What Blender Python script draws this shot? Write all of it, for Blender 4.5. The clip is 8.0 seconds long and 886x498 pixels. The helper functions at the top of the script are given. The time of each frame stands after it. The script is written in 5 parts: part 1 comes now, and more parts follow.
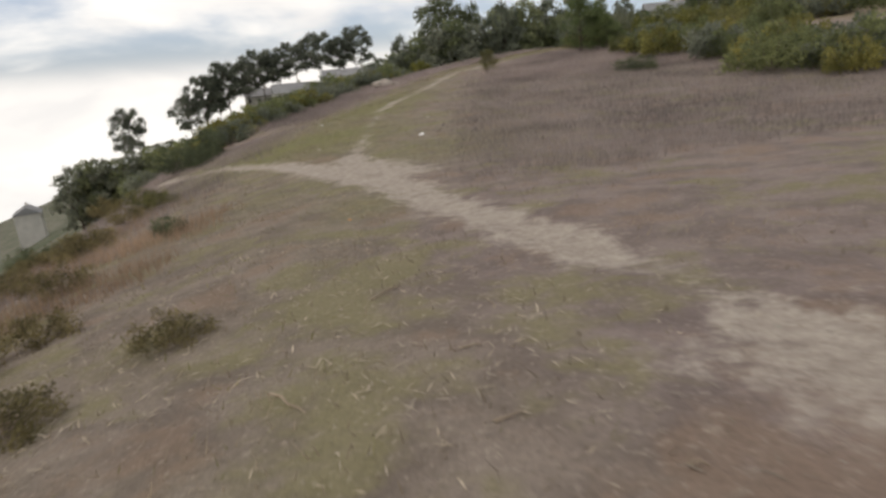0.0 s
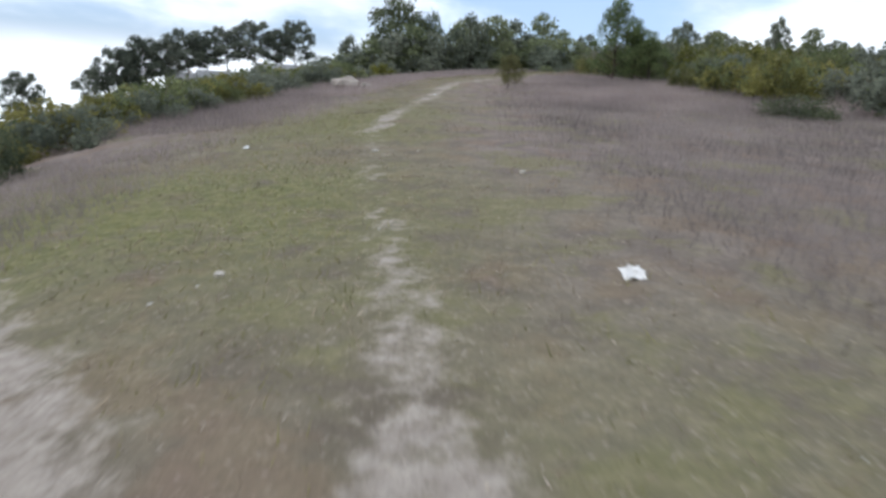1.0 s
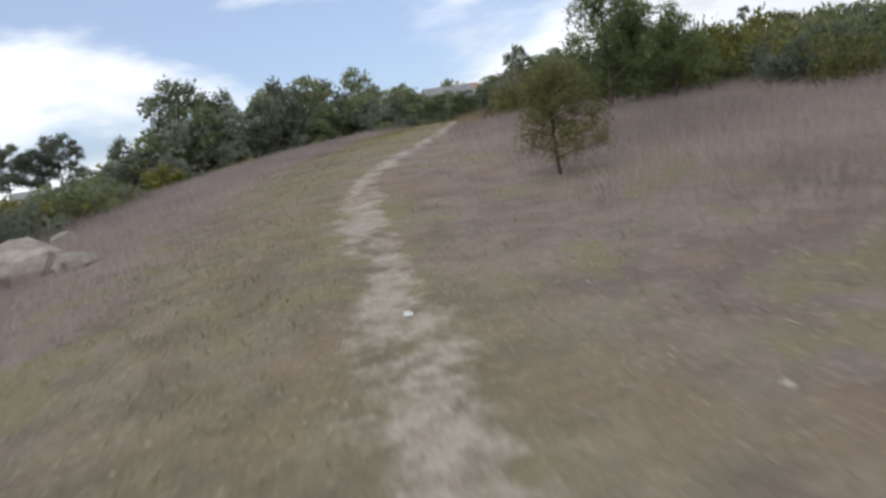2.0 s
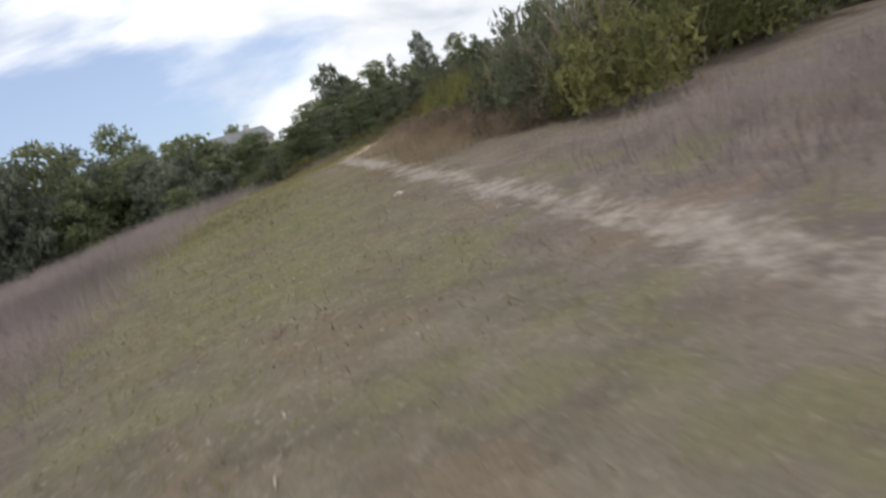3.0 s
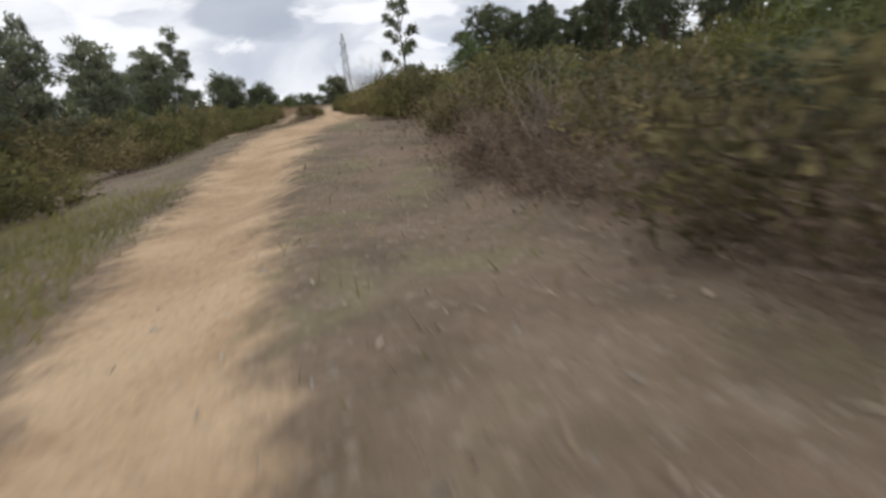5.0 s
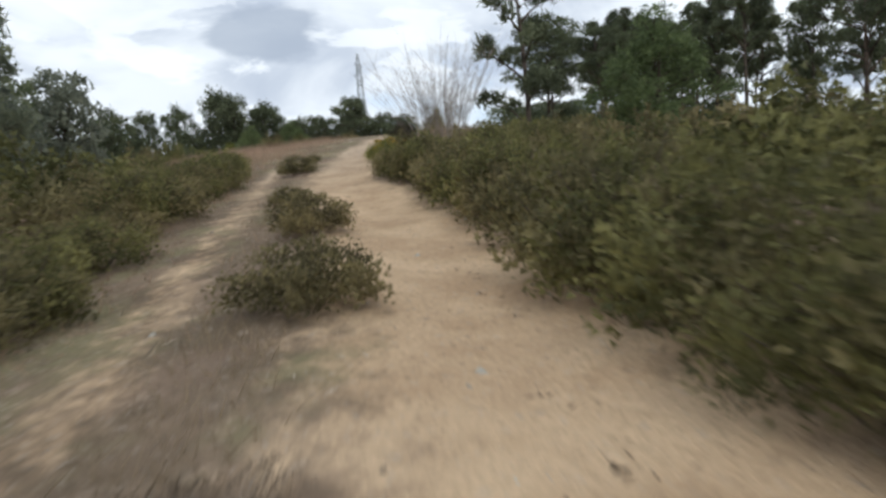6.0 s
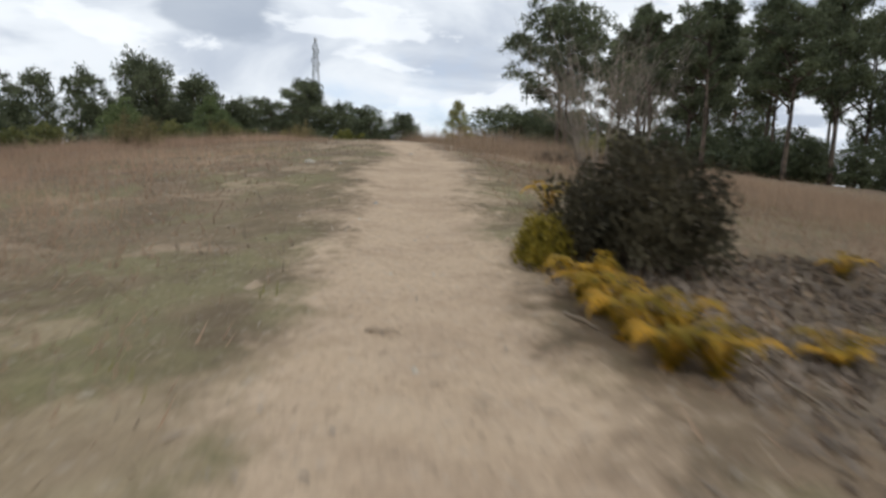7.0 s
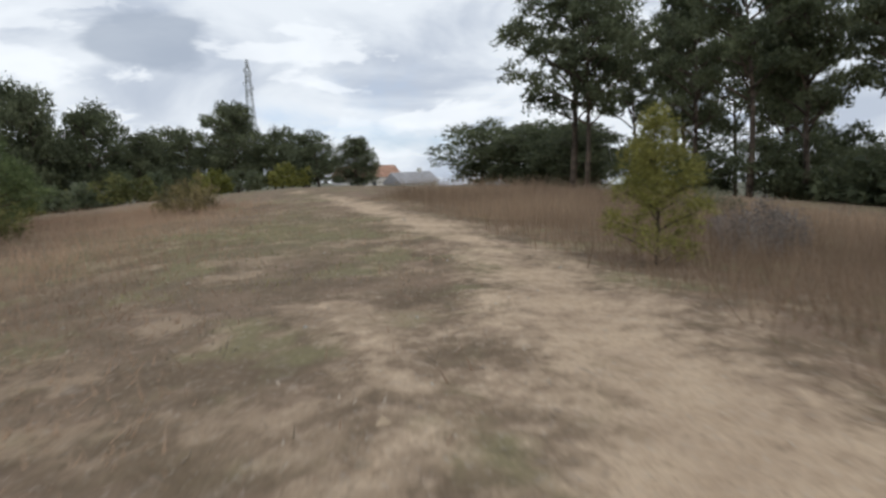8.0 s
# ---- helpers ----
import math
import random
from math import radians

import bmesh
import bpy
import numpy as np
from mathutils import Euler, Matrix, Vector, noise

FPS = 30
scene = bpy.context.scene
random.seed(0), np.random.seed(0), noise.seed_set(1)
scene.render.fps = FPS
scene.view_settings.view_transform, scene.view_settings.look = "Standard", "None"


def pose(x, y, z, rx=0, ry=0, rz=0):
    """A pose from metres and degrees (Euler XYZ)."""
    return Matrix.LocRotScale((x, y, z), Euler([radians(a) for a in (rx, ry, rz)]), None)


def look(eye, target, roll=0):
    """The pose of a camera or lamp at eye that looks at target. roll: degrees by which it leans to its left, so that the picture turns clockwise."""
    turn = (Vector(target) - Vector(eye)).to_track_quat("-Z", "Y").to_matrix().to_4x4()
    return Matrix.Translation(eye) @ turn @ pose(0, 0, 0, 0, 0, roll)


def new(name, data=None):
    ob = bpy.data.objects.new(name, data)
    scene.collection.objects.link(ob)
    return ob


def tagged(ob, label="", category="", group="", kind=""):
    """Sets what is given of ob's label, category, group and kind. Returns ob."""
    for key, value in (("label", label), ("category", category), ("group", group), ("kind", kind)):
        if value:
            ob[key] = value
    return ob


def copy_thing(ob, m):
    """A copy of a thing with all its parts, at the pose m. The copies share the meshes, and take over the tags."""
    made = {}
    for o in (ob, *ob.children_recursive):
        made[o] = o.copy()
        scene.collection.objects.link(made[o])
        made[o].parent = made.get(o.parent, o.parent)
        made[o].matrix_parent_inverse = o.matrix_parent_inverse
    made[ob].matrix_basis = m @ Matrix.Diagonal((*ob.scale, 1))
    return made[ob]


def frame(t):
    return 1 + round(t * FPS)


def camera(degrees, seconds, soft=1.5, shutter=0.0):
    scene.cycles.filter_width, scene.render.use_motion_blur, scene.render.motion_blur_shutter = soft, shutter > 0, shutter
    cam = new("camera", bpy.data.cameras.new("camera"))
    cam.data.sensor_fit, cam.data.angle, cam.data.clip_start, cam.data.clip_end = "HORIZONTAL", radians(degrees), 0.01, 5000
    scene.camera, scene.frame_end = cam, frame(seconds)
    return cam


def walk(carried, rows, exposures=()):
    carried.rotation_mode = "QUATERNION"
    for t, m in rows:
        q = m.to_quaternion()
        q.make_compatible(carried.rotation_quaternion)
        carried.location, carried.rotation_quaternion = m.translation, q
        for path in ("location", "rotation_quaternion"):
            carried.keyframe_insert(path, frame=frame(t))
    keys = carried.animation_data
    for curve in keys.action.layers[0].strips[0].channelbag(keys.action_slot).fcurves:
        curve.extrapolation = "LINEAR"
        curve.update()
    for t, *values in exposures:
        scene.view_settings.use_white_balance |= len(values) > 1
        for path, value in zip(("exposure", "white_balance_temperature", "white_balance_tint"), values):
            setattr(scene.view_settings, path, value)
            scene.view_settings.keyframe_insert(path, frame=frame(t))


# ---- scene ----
cam = camera(70.0, 8.0, soft=2.8, shutter=0.09)
PATH = [
    (0.0, (-0.000, -0.000, 0.000), (-0.719, 1.781, -0.558), -4.81),
    (0.1, (-0.756, 0.873, -0.113), (-1.448, 2.665, -0.670), -4.16),
    (0.2, (-1.509, 1.764, -0.222), (-2.172, 3.567, -0.779), -3.51),
    (0.3, (-2.259, 2.694, -0.324), (-2.892, 4.507, -0.881), -2.87),
    (0.4, (-3.007, 3.681, -0.412), (-3.615, 5.503, -0.969), -2.23),
    (0.5, (-3.749, 4.754, -0.478), (-4.329, 6.587, -1.032), -1.70),
    (0.6, (-4.486, 5.947, -0.512), (-5.030, 7.793, -1.055), -1.34),
    (0.7, (-5.208, 7.243, -0.528), (-5.721, 9.101, -1.061), -0.79),
    (0.8, (-5.904, 8.636, -0.538), (-6.410, 10.498, -1.066), 0.36),
    (0.9, (-6.549, 10.134, -0.544), (-7.041, 12.001, -1.066), 2.30),
    (1.0, (-7.183, 11.741, -0.550), (-7.659, 13.615, -1.062), 3.64),
    (1.1, (-7.862, 13.469, -0.557), (-8.333, 15.348, -1.057), 3.02),
    (1.2, (-8.561, 15.291, -0.560), (-9.026, 17.177, -1.040), 2.21),
    (1.3, (-9.259, 17.188, -0.551), (-9.696, 19.088, -0.998), 2.97),
    (1.4, (-9.938, 19.132, -0.529), (-10.330, 21.048, -0.949), 3.75),
    (1.5, (-10.583, 21.101, -0.491), (-10.914, 23.029, -0.910), 3.03),
    (1.6, (-11.178, 23.072, -0.424), (-11.446, 25.011, -0.833), 0.88),
    (1.7, (-11.745, 25.033, -0.339), (-11.951, 26.983, -0.733), -2.00),
    (1.8, (-12.307, 26.968, -0.246), (-12.449, 28.927, -0.621), -4.89),
    (1.9, (-12.888, 28.861, -0.150), (-12.961, 30.828, -0.504), -7.08),
    (2.0, (-13.406, 30.745, -0.034), (-13.383, 32.714, -0.383), -8.48),
    (2.1, (-13.784, 32.652, 0.127), (-13.693, 34.622, -0.207), -9.88),
    (2.2, (-14.081, 34.564, 0.288), (-13.909, 36.528, -0.053), -12.00),
    (2.3, (-14.361, 36.464, 0.414), (-14.125, 38.419, 0.064), -13.80),
    (2.4, (-14.614, 38.354, 0.518), (-14.326, 40.301, 0.158), -15.28),
    (2.5, (-14.833, 40.238, 0.607), (-14.497, 42.176, 0.240), -16.46),
    (2.6, (-15.011, 42.116, 0.687), (-14.629, 44.043, 0.314), -17.35),
    (2.7, (-15.144, 43.985, 0.762), (-14.711, 45.900, 0.382), -17.94),
    (2.8, (-15.227, 45.842, 0.832), (-14.739, 47.743, 0.450), -18.26),
    (2.9, (-15.258, 47.683, 0.899), (-14.707, 49.568, 0.516), -18.29),
    (3.0, (-15.233, 49.503, 0.963), (-14.613, 51.366, 0.581), -18.06),
    (3.1, (-15.149, 51.294, 1.023), (-14.458, 53.131, 0.645), -17.55),
    (3.2, (-15.005, 53.046, 1.077), (-14.245, 54.858, 0.705), -16.79),
    (3.3, (-14.800, 54.747, 1.122), (-13.981, 56.535, 0.759), -15.77),
    (3.4, (-14.532, 56.382, 1.153), (-13.676, 58.154, 0.800), -14.50),
    (3.5, (-14.262, 57.978, 1.205), (-13.373, 59.736, 0.863), -13.33),
    (3.6, (-14.051, 59.560, 1.319), (-13.124, 61.301, 0.988), -12.60),
    (3.7, (-13.859, 61.108, 1.470), (-12.884, 62.824, 1.147), -12.53),
    (3.8, (-13.650, 62.601, 1.642), (-12.619, 64.285, 1.321), -13.38),
    (3.9, (-13.394, 64.016, 1.822), (-12.306, 65.662, 1.494), -15.38),
    (4.0, (-13.064, 65.322, 1.998), (-11.931, 66.934, 1.650), -18.77),
    (4.1, (-12.656, 66.531, 2.013), (-11.410, 68.050, 1.643), -21.06),
    (4.2, (-12.212, 67.846, 1.947), (-10.922, 69.327, 1.572), -22.20),
    (4.3, (-11.712, 69.241, 1.841), (-10.385, 70.690, 1.461), -22.16),
    (4.4, (-11.127, 70.687, 1.715), (-9.763, 72.099, 1.336), -22.40),
    (4.5, (-10.425, 72.159, 1.587), (-9.018, 73.531, 1.213), -21.44),
    (4.6, (-9.566, 73.641, 1.470), (-8.118, 74.968, 1.093), -17.79),
    (4.7, (-8.581, 75.120, 1.413), (-7.087, 76.396, 1.040), -13.38),
    (4.8, (-7.498, 76.587, 1.480), (-5.960, 77.810, 1.109), -10.13),
    (4.9, (-6.335, 78.039, 1.620), (-4.759, 79.214, 1.251), -7.88),
    (5.0, (-5.106, 79.474, 1.806), (-3.500, 80.607, 1.438), -6.47),
    (5.1, (-3.827, 80.891, 2.017), (-2.197, 81.993, 1.650), -5.76),
    (5.2, (-2.507, 82.293, 2.242), (-0.863, 83.373, 1.878), -5.58),
    (5.3, (-1.158, 83.681, 2.473), (0.492, 84.752, 2.113), -5.78),
    (5.4, (0.213, 85.055, 2.702), (1.862, 86.132, 2.348), -6.19),
    (5.5, (1.599, 86.418, 2.922), (3.237, 87.511, 2.577), -6.67),
    (5.6, (2.993, 87.767, 3.123), (4.615, 88.888, 2.788), -7.05),
    (5.7, (4.391, 89.101, 3.291), (5.993, 90.254, 2.968), -7.19),
    (5.8, (5.789, 90.415, 3.403), (7.372, 91.598, 3.091), -6.92),
    (5.9, (7.186, 91.699, 3.421), (8.777, 92.871, 3.116), -6.08),
    (6.0, (8.545, 92.974, 3.438), (10.155, 94.124, 3.147), -4.72),
    (6.1, (9.828, 94.256, 3.541), (11.459, 95.379, 3.261), -2.85),
    (6.2, (11.073, 95.526, 3.680), (12.727, 96.615, 3.397), -1.47),
    (6.3, (12.313, 96.767, 3.810), (13.978, 97.836, 3.523), -1.57),
    (6.4, (13.540, 97.976, 3.945), (15.215, 99.030, 3.653), -2.55),
    (6.5, (14.741, 99.151, 4.095), (16.416, 100.201, 3.796), -3.81),
    (6.6, (15.906, 100.273, 4.191), (17.587, 101.311, 3.883), -3.87),
    (6.7, (17.119, 101.383, 4.251), (18.809, 102.406, 3.943), -3.31),
    (6.8, (18.372, 102.485, 4.299), (20.066, 103.500, 3.988), -2.25),
    (6.9, (19.654, 103.583, 4.357), (21.354, 104.588, 4.045), -0.83),
    (7.0, (20.960, 104.682, 4.450), (22.668, 105.678, 4.151), 0.82),
    (7.1, (22.286, 105.789, 4.600), (23.999, 106.779, 4.311), 1.97),
    (7.2, (23.625, 106.895, 4.787), (25.343, 107.881, 4.504), 2.55),
    (7.3, (24.973, 107.992, 4.998), (26.692, 108.979, 4.730), 2.52),
    (7.4, (26.325, 109.072, 5.219), (28.050, 110.047, 4.951), 2.02),
    (7.5, (27.676, 110.125, 5.444), (29.414, 111.083, 5.197), 1.17),
    (7.6, (29.021, 111.142, 5.641), (30.770, 112.076, 5.376), 0.16),
    (7.7, (30.350, 112.147, 5.788), (32.113, 113.052, 5.518), -1.45),
    (7.8, (31.640, 113.167, 5.825), (33.407, 114.063, 5.550), -2.36),
    (7.9, (32.894, 114.194, 5.808), (34.667, 115.081, 5.551), -3.22),
    (8.0, (34.239, 115.146, 5.808), (36.026, 116.006, 5.558), -2.77),
]
walk(cam, [(t, look(eye, target, roll)) for t, eye, target, roll in PATH],
     [(0, -.27, 6900, 11), (.25, -.2, 6600, 11), (.5, -.08, 6150, 9), (1.0, .04, 5800, 8), (1.5, -.06, 5800, 7), (2.0, -.1, 6200, 9), (3.3, -.12, 6350, 10), (4.5, -.15, 6450, 11), (5.8, -.05, 6100, 8), (6, -.07, 6050, 7), (6.5, -.03, 6150, 8), (7, -.15, 6200, 8), (8, -.22, 6150, 8)])

# ---- sky, sun ----
SUN_ELEV, SUN_TURN = 48.0, 215.0
world = bpy.data.worlds.new("sky")
scene.world = world
world.use_nodes = True


def node(tree, kind, **inputs):
    n = tree.nodes.new(kind)
    for key, value in inputs.items():
        n.inputs[key.replace("_", " ")].default_value = value
    return n


def mixed(tree, factor, a, b, blend="MIX"):
    """A colour mix; each of factor, a and b is a socket or a value."""
    n = tree.nodes.new("ShaderNodeMix")
    n.data_type, n.blend_type = "RGBA", blend
    for socket, value in ((n.inputs[0], factor), (n.inputs[6], a), (n.inputs[7], b)):
        if hasattr(value, "links"):
            tree.links.new(value, socket)
        elif isinstance(value, (int, float)):
            socket.default_value = value
        else:
            socket.default_value = (*value, 1.0)
    return n.outputs[2]


def ramp(tree, value, *stops):
    n = tree.nodes.new("ShaderNodeMapRange")
    n.interpolation_type = "SMOOTHSTEP"
    n.inputs[1].default_value, n.inputs[2].default_value = stops
    tree.links.new(value, n.inputs[0])
    return n.outputs[0]


def math_node(tree, op, a, b=0.0):
    n = tree.nodes.new("ShaderNodeMath")
    n.operation = op
    for socket, value in ((n.inputs[0], a), (n.inputs[1], b)):
        if hasattr(value, "links"):
            tree.links.new(value, socket)
        else:
            socket.default_value = value
    return n.outputs[0]


def build_sky():
    nt = world.node_tree
    back = nt.nodes["Background"]
    back.inputs["Strength"].default_value = 1.0
    sky = nt.nodes.new("ShaderNodeTexSky")
    sky.sky_type, sky.sun_disc = "NISHITA", False
    sky.sun_elevation, sky.sun_rotation = radians(SUN_ELEV), radians(SUN_TURN)
    blue = mixed(nt, 1.0, sky.outputs[0], (0.105, 0.122, 0.150), "MULTIPLY")
    blue = mixed(nt, 0.5, blue, (0.72, 0.79, 0.95))
    coord = nt.nodes.new("ShaderNodeTexCoord")
    split = nt.nodes.new("ShaderNodeSeparateXYZ")
    nt.links.new(coord.outputs["Generated"], split.inputs[0])
    stretch = nt.nodes.new("ShaderNodeMapping")
    stretch.inputs["Scale"].default_value = (1.0, 1.0, 2.6)
    stretch.inputs["Location"].default_value = (3.1, 1.7, 0.4)
    nt.links.new(coord.outputs["Generated"], stretch.inputs["Vector"])
    big = node(nt, "ShaderNodeTexNoise", Scale=1.9, Detail=7.0, Roughness=0.52, Distortion=0.3)
    small = node(nt, "ShaderNodeTexNoise", Scale=3.4, Detail=6.0, Roughness=0.5, Distortion=0.4)
    for n in (big, small):
        nt.links.new(stretch.outputs[0], n.inputs["Vector"])
    # Blue gaps open towards the north-west; the other side is closed cloud, and so is the horizon.
    northwest = math_node(nt, "SUBTRACT", math_node(nt, "MULTIPLY", split.outputs[1], 0.8), math_node(nt, "MULTIPLY", split.outputs[0], 0.6))
    opening = math_node(nt, "MULTIPLY", ramp(nt, northwest, 0.6, 0.98), 0.14)
    cover = ramp(nt, math_node(nt, "SUBTRACT", big.outputs["Fac"], opening), 0.33, 0.47)
    cover = math_node(nt, "MAXIMUM", cover, ramp(nt, split.outputs[2], 0.05, 0.0))
    clearer = ramp(nt, northwest, 0.3, 0.9)
    shade = math_node(nt, "MULTIPLY", ramp(nt, small.outputs["Fac"], 0.43, 0.64), math_node(nt, "SUBTRACT", 1.0, math_node(nt, "MULTIPLY", clearer, 0.65)))
    white = mixed(nt, clearer, (1.0, 1.02, 1.05), (1.35, 1.34, 1.32))
    cloud = mixed(nt, shade, white, (0.63, 0.675, 0.765))
    # Cumulus edges low over the horizon, and the one dark cloud above the pylon.
    heap = node(nt, "ShaderNodeTexNoise", Scale=5.2, Detail=9.0, Roughness=0.55, Distortion=0.25)
    nt.links.new(stretch.outputs[0], heap.inputs["Vector"])
    low_ = math_node(nt, "MULTIPLY", ramp(nt, split.outputs[2], 0.42, 0.12), ramp(nt, heap.outputs["Fac"], 0.505, 0.56))
    cloud = mixed(nt, math_node(nt, "MULTIPLY", low_, 0.62), cloud, (1.22, 1.22, 1.22))
    toward = nt.nodes.new("ShaderNodeVectorMath")
    toward.operation = "DISTANCE"
    squash = nt.nodes.new("ShaderNodeVectorMath")
    squash.operation = "MULTIPLY"
    squash.inputs[1].default_value = (1.0, 1.0, 2.0)
    nt.links.new(coord.outputs["Generated"], squash.inputs[0])
    nt.links.new(squash.outputs[0], toward.inputs[0])
    toward.inputs[1].default_value = (0.640, 0.743, 0.390)
    ragged = math_node(nt, "ADD", toward.outputs["Value"], math_node(nt, "MULTIPLY", math_node(nt, "SUBTRACT", heap.outputs["Fac"], 0.5), 0.15))
    cloud = mixed(nt, math_node(nt, "MULTIPLY", ramp(nt, ragged, 0.088, 0.058), 0.75), cloud, (0.47, 0.52, 0.61))
    nt.links.new(mixed(nt, cover, blue, cloud), back.inputs["Color"])


build_sky()
lamp = bpy.data.lights.new("sun", "SUN")
lamp.energy, lamp.angle, lamp.color = 1.1, radians(14), (1.0, 0.95, 0.88)
sun = new("sun", lamp)
sun.matrix_basis = pose(0, 0, 60, 90 - SUN_ELEV, 0, 180 - SUN_TURN)

# ---- materials ----


def material(name, colour, rough=0.85, vary=0.35, scale=6.0, fine=60.0, bump=0.15, second=None, translucent=0.0, uneven=0.6):
    """A matt natural surface: two scales of noise over the base colour, per-piece variation and fine relief."""
    m = bpy.data.materials.new(name)
    m.use_nodes = True
    nt = m.node_tree
    b = nt.nodes["Principled BSDF"]
    b.inputs["Roughness"].default_value = rough
    b.inputs["Specular IOR Level"].default_value = 0.25
    coord = nt.nodes.new("ShaderNodeTexCoord")
    n1 = node(nt, "ShaderNodeTexNoise", Scale=scale, Detail=4.0)
    n2 = node(nt, "ShaderNodeTexNoise", Scale=fine, Detail=3.0)
    for n in (n1, n2):
        nt.links.new(coord.outputs["Object"], n.inputs["Vector"])
    low = tuple(c * (1 - vary) for c in colour)
    high = tuple(min(1.0, c * (1 + vary)) for c in (second or colour))
    base = mixed(nt, ramp(nt, n1.outputs["Fac"], 0.3, 0.7), low, high)
    base = mixed(nt, 0.55, base, mixed(nt, n2.outputs["Fac"], (0.45, 0.45, 0.45), (1.5, 1.5, 1.5)), "MULTIPLY")
    geo = nt.nodes.new("ShaderNodeNewGeometry")
    info = nt.nodes.new("ShaderNodeObjectInfo")
    base = mixed(nt, uneven, base, mixed(nt, geo.outputs["Random Per Island"], (0.55, 0.55, 0.55), (1.45, 1.4, 1.3)), "MULTIPLY")
    base = mixed(nt, 0.5, base, mixed(nt, info.outputs["Random"], (0.7, 0.75, 0.7), (1.25, 1.2, 1.2)), "MULTIPLY")
    nt.links.new(base, b.inputs["Base Color"])
    if bump:
        bn = node(nt, "ShaderNodeBump", Strength=bump, Distance=0.02)
        nt.links.new(n2.outputs["Fac"], bn.inputs["Height"])
        nt.links.new(bn.outputs[0], b.inputs["Normal"])
    if translucent:
        tr = nt.nodes.new("ShaderNodeBsdfTranslucent")
        nt.links.new(base, tr.inputs["Color"])
        mx = nt.nodes.new("ShaderNodeMixShader")
        mx.inputs[0].default_value = translucent
        nt.links.new(b.outputs[0], mx.inputs[1])
        nt.links.new(tr.outputs[0], mx.inputs[2])
        nt.links.new(mx.outputs[0], nt.nodes["Material Output"].inputs["Surface"])
    return m


PINE = material("pine_needles", (0.094, 0.112, 0.066), 0.7, 0.3, 0.6, 20, 0, (0.126, 0.140, 0.078), 0.4)
LIME_PINE = material("yellow_green_needles", (0.20, 0.21, 0.062), 0.7, 0.3, 2.0, 30, 0, (0.25, 0.24, 0.07), 0.45)
YOUNG_PINE = material("young_pine_needles", (0.125, 0.170, 0.075), 0.7, 0.3, 2.0, 30, 0, (0.160, 0.195, 0.082), 0.45)
OAK = material("dark_evergreen_leaves", (0.104, 0.126, 0.074), 0.6, 0.3, 0.8, 20, 0, (0.132, 0.150, 0.084), 0.45)
EUCALYPT = material("grey_green_leaves", (0.150, 0.172, 0.115), 0.6, 0.3, 0.8, 20, 0, (0.185, 0.195, 0.128), 0.5)
SHRUB = material("shrub_leaves", (0.145, 0.158, 0.060), 0.7, 0.35, 1.5, 30, 0, (0.185, 0.182, 0.072), 0.5)
HEATH = material("heath_leaves", (0.150, 0.132, 0.066), 0.75, 0.4, 2.2, 30, 0, (0.205, 0.172, 0.084), 0.45)
OLIVE = material("olive_heath_leaves", (0.118, 0.122, 0.050), 0.7, 0.4, 2.2, 30, 0, (0.172, 0.162, 0.062), 0.45)
BRIGHT = material("yellow_green_leaves", (0.160, 0.170, 0.042), 0.65, 0.3, 2.0, 30, 0, (0.195, 0.190, 0.046), 0.4)
# Umbrella pine needles, paled and greyed to paint in the distance haze.
UMBRELLA = material("haze_tinted_umbrella_needles", (0.14, 0.16, 0.13), 0.7, 0.25, 0.6, 20, 0, (0.175, 0.19, 0.15), 0.5)
SLOPE_PINE = material("slope_pine_needles", (0.115, 0.150, 0.078), 0.7, 0.3, 1.2, 25, 0, (0.150, 0.178, 0.088), 0.45)
SAPLING = material("olive_sapling_needles", (0.165, 0.160, 0.072), 0.7, 0.3, 2.0, 30, 0, (0.205, 0.19, 0.082), 0.45)
BROW_GREEN = material("brow_green_leaves", (0.165, 0.195, 0.095), 0.7, 0.3, 1.5, 30, 0, (0.215, 0.235, 0.11), 0.55)
BROW_YELLOW = material("brow_yellow_green_leaves", (0.22, 0.215, 0.075), 0.7, 0.3, 1.5, 30, 0, (0.27, 0.25, 0.085), 0.55)
GREY_BUSH = material("grey_dry_leaves", (0.22, 0.195, 0.18), 0.9, 0.25, 2.0, 30, 0, (0.27, 0.24, 0.22), 0.3)
# Far foliage: aerial haze is painted in as a paler leaf colour.
HAZED_LEAVES = material("haze_tinted_leaves", (0.185, 0.21, 0.165), 0.7, 0.25, 0.6, 20, 0, (0.23, 0.245, 0.185), 0.6)
HAZED_GREEN = material("haze_tinted_green_leaves", (0.185, 0.22, 0.125), 0.7, 0.25, 0.6, 20, 0, (0.23, 0.25, 0.138), 0.6)
FERN_OLIVE = material("olive_fern_leaves", (0.24, 0.20, 0.026), 0.65, 0.35, 3.0, 30, 0, (0.30, 0.225, 0.03), 0.4)
DUSK = material("dark_bush_leaves", (0.052, 0.047, 0.028), 0.7, 0.3, 1.5, 30, 0, (0.068, 0.058, 0.034), 0.2)
FERN = material("yellowed_fern", (0.235, 0.190, 0.018), 0.6, 0.35, 4.0, 40, 0, (0.40, 0.22, 0.02), 0.35)
DEAD = material("dead_bramble", (0.142, 0.110, 0.080), 0.9, 0.45, 1.3, 30, 0, (0.225, 0.170, 0.126), 0.3)
TWIG = material("grey_bare_twigs", (0.24, 0.20, 0.17), 0.9, 0.3, 3.0, 40, 0.1, (0.28, 0.24, 0.20))
BARK = material("pine_bark", (0.075, 0.060, 0.050), 0.95, 0.4, 3.0, 25, 0.5, (0.11, 0.085, 0.068))
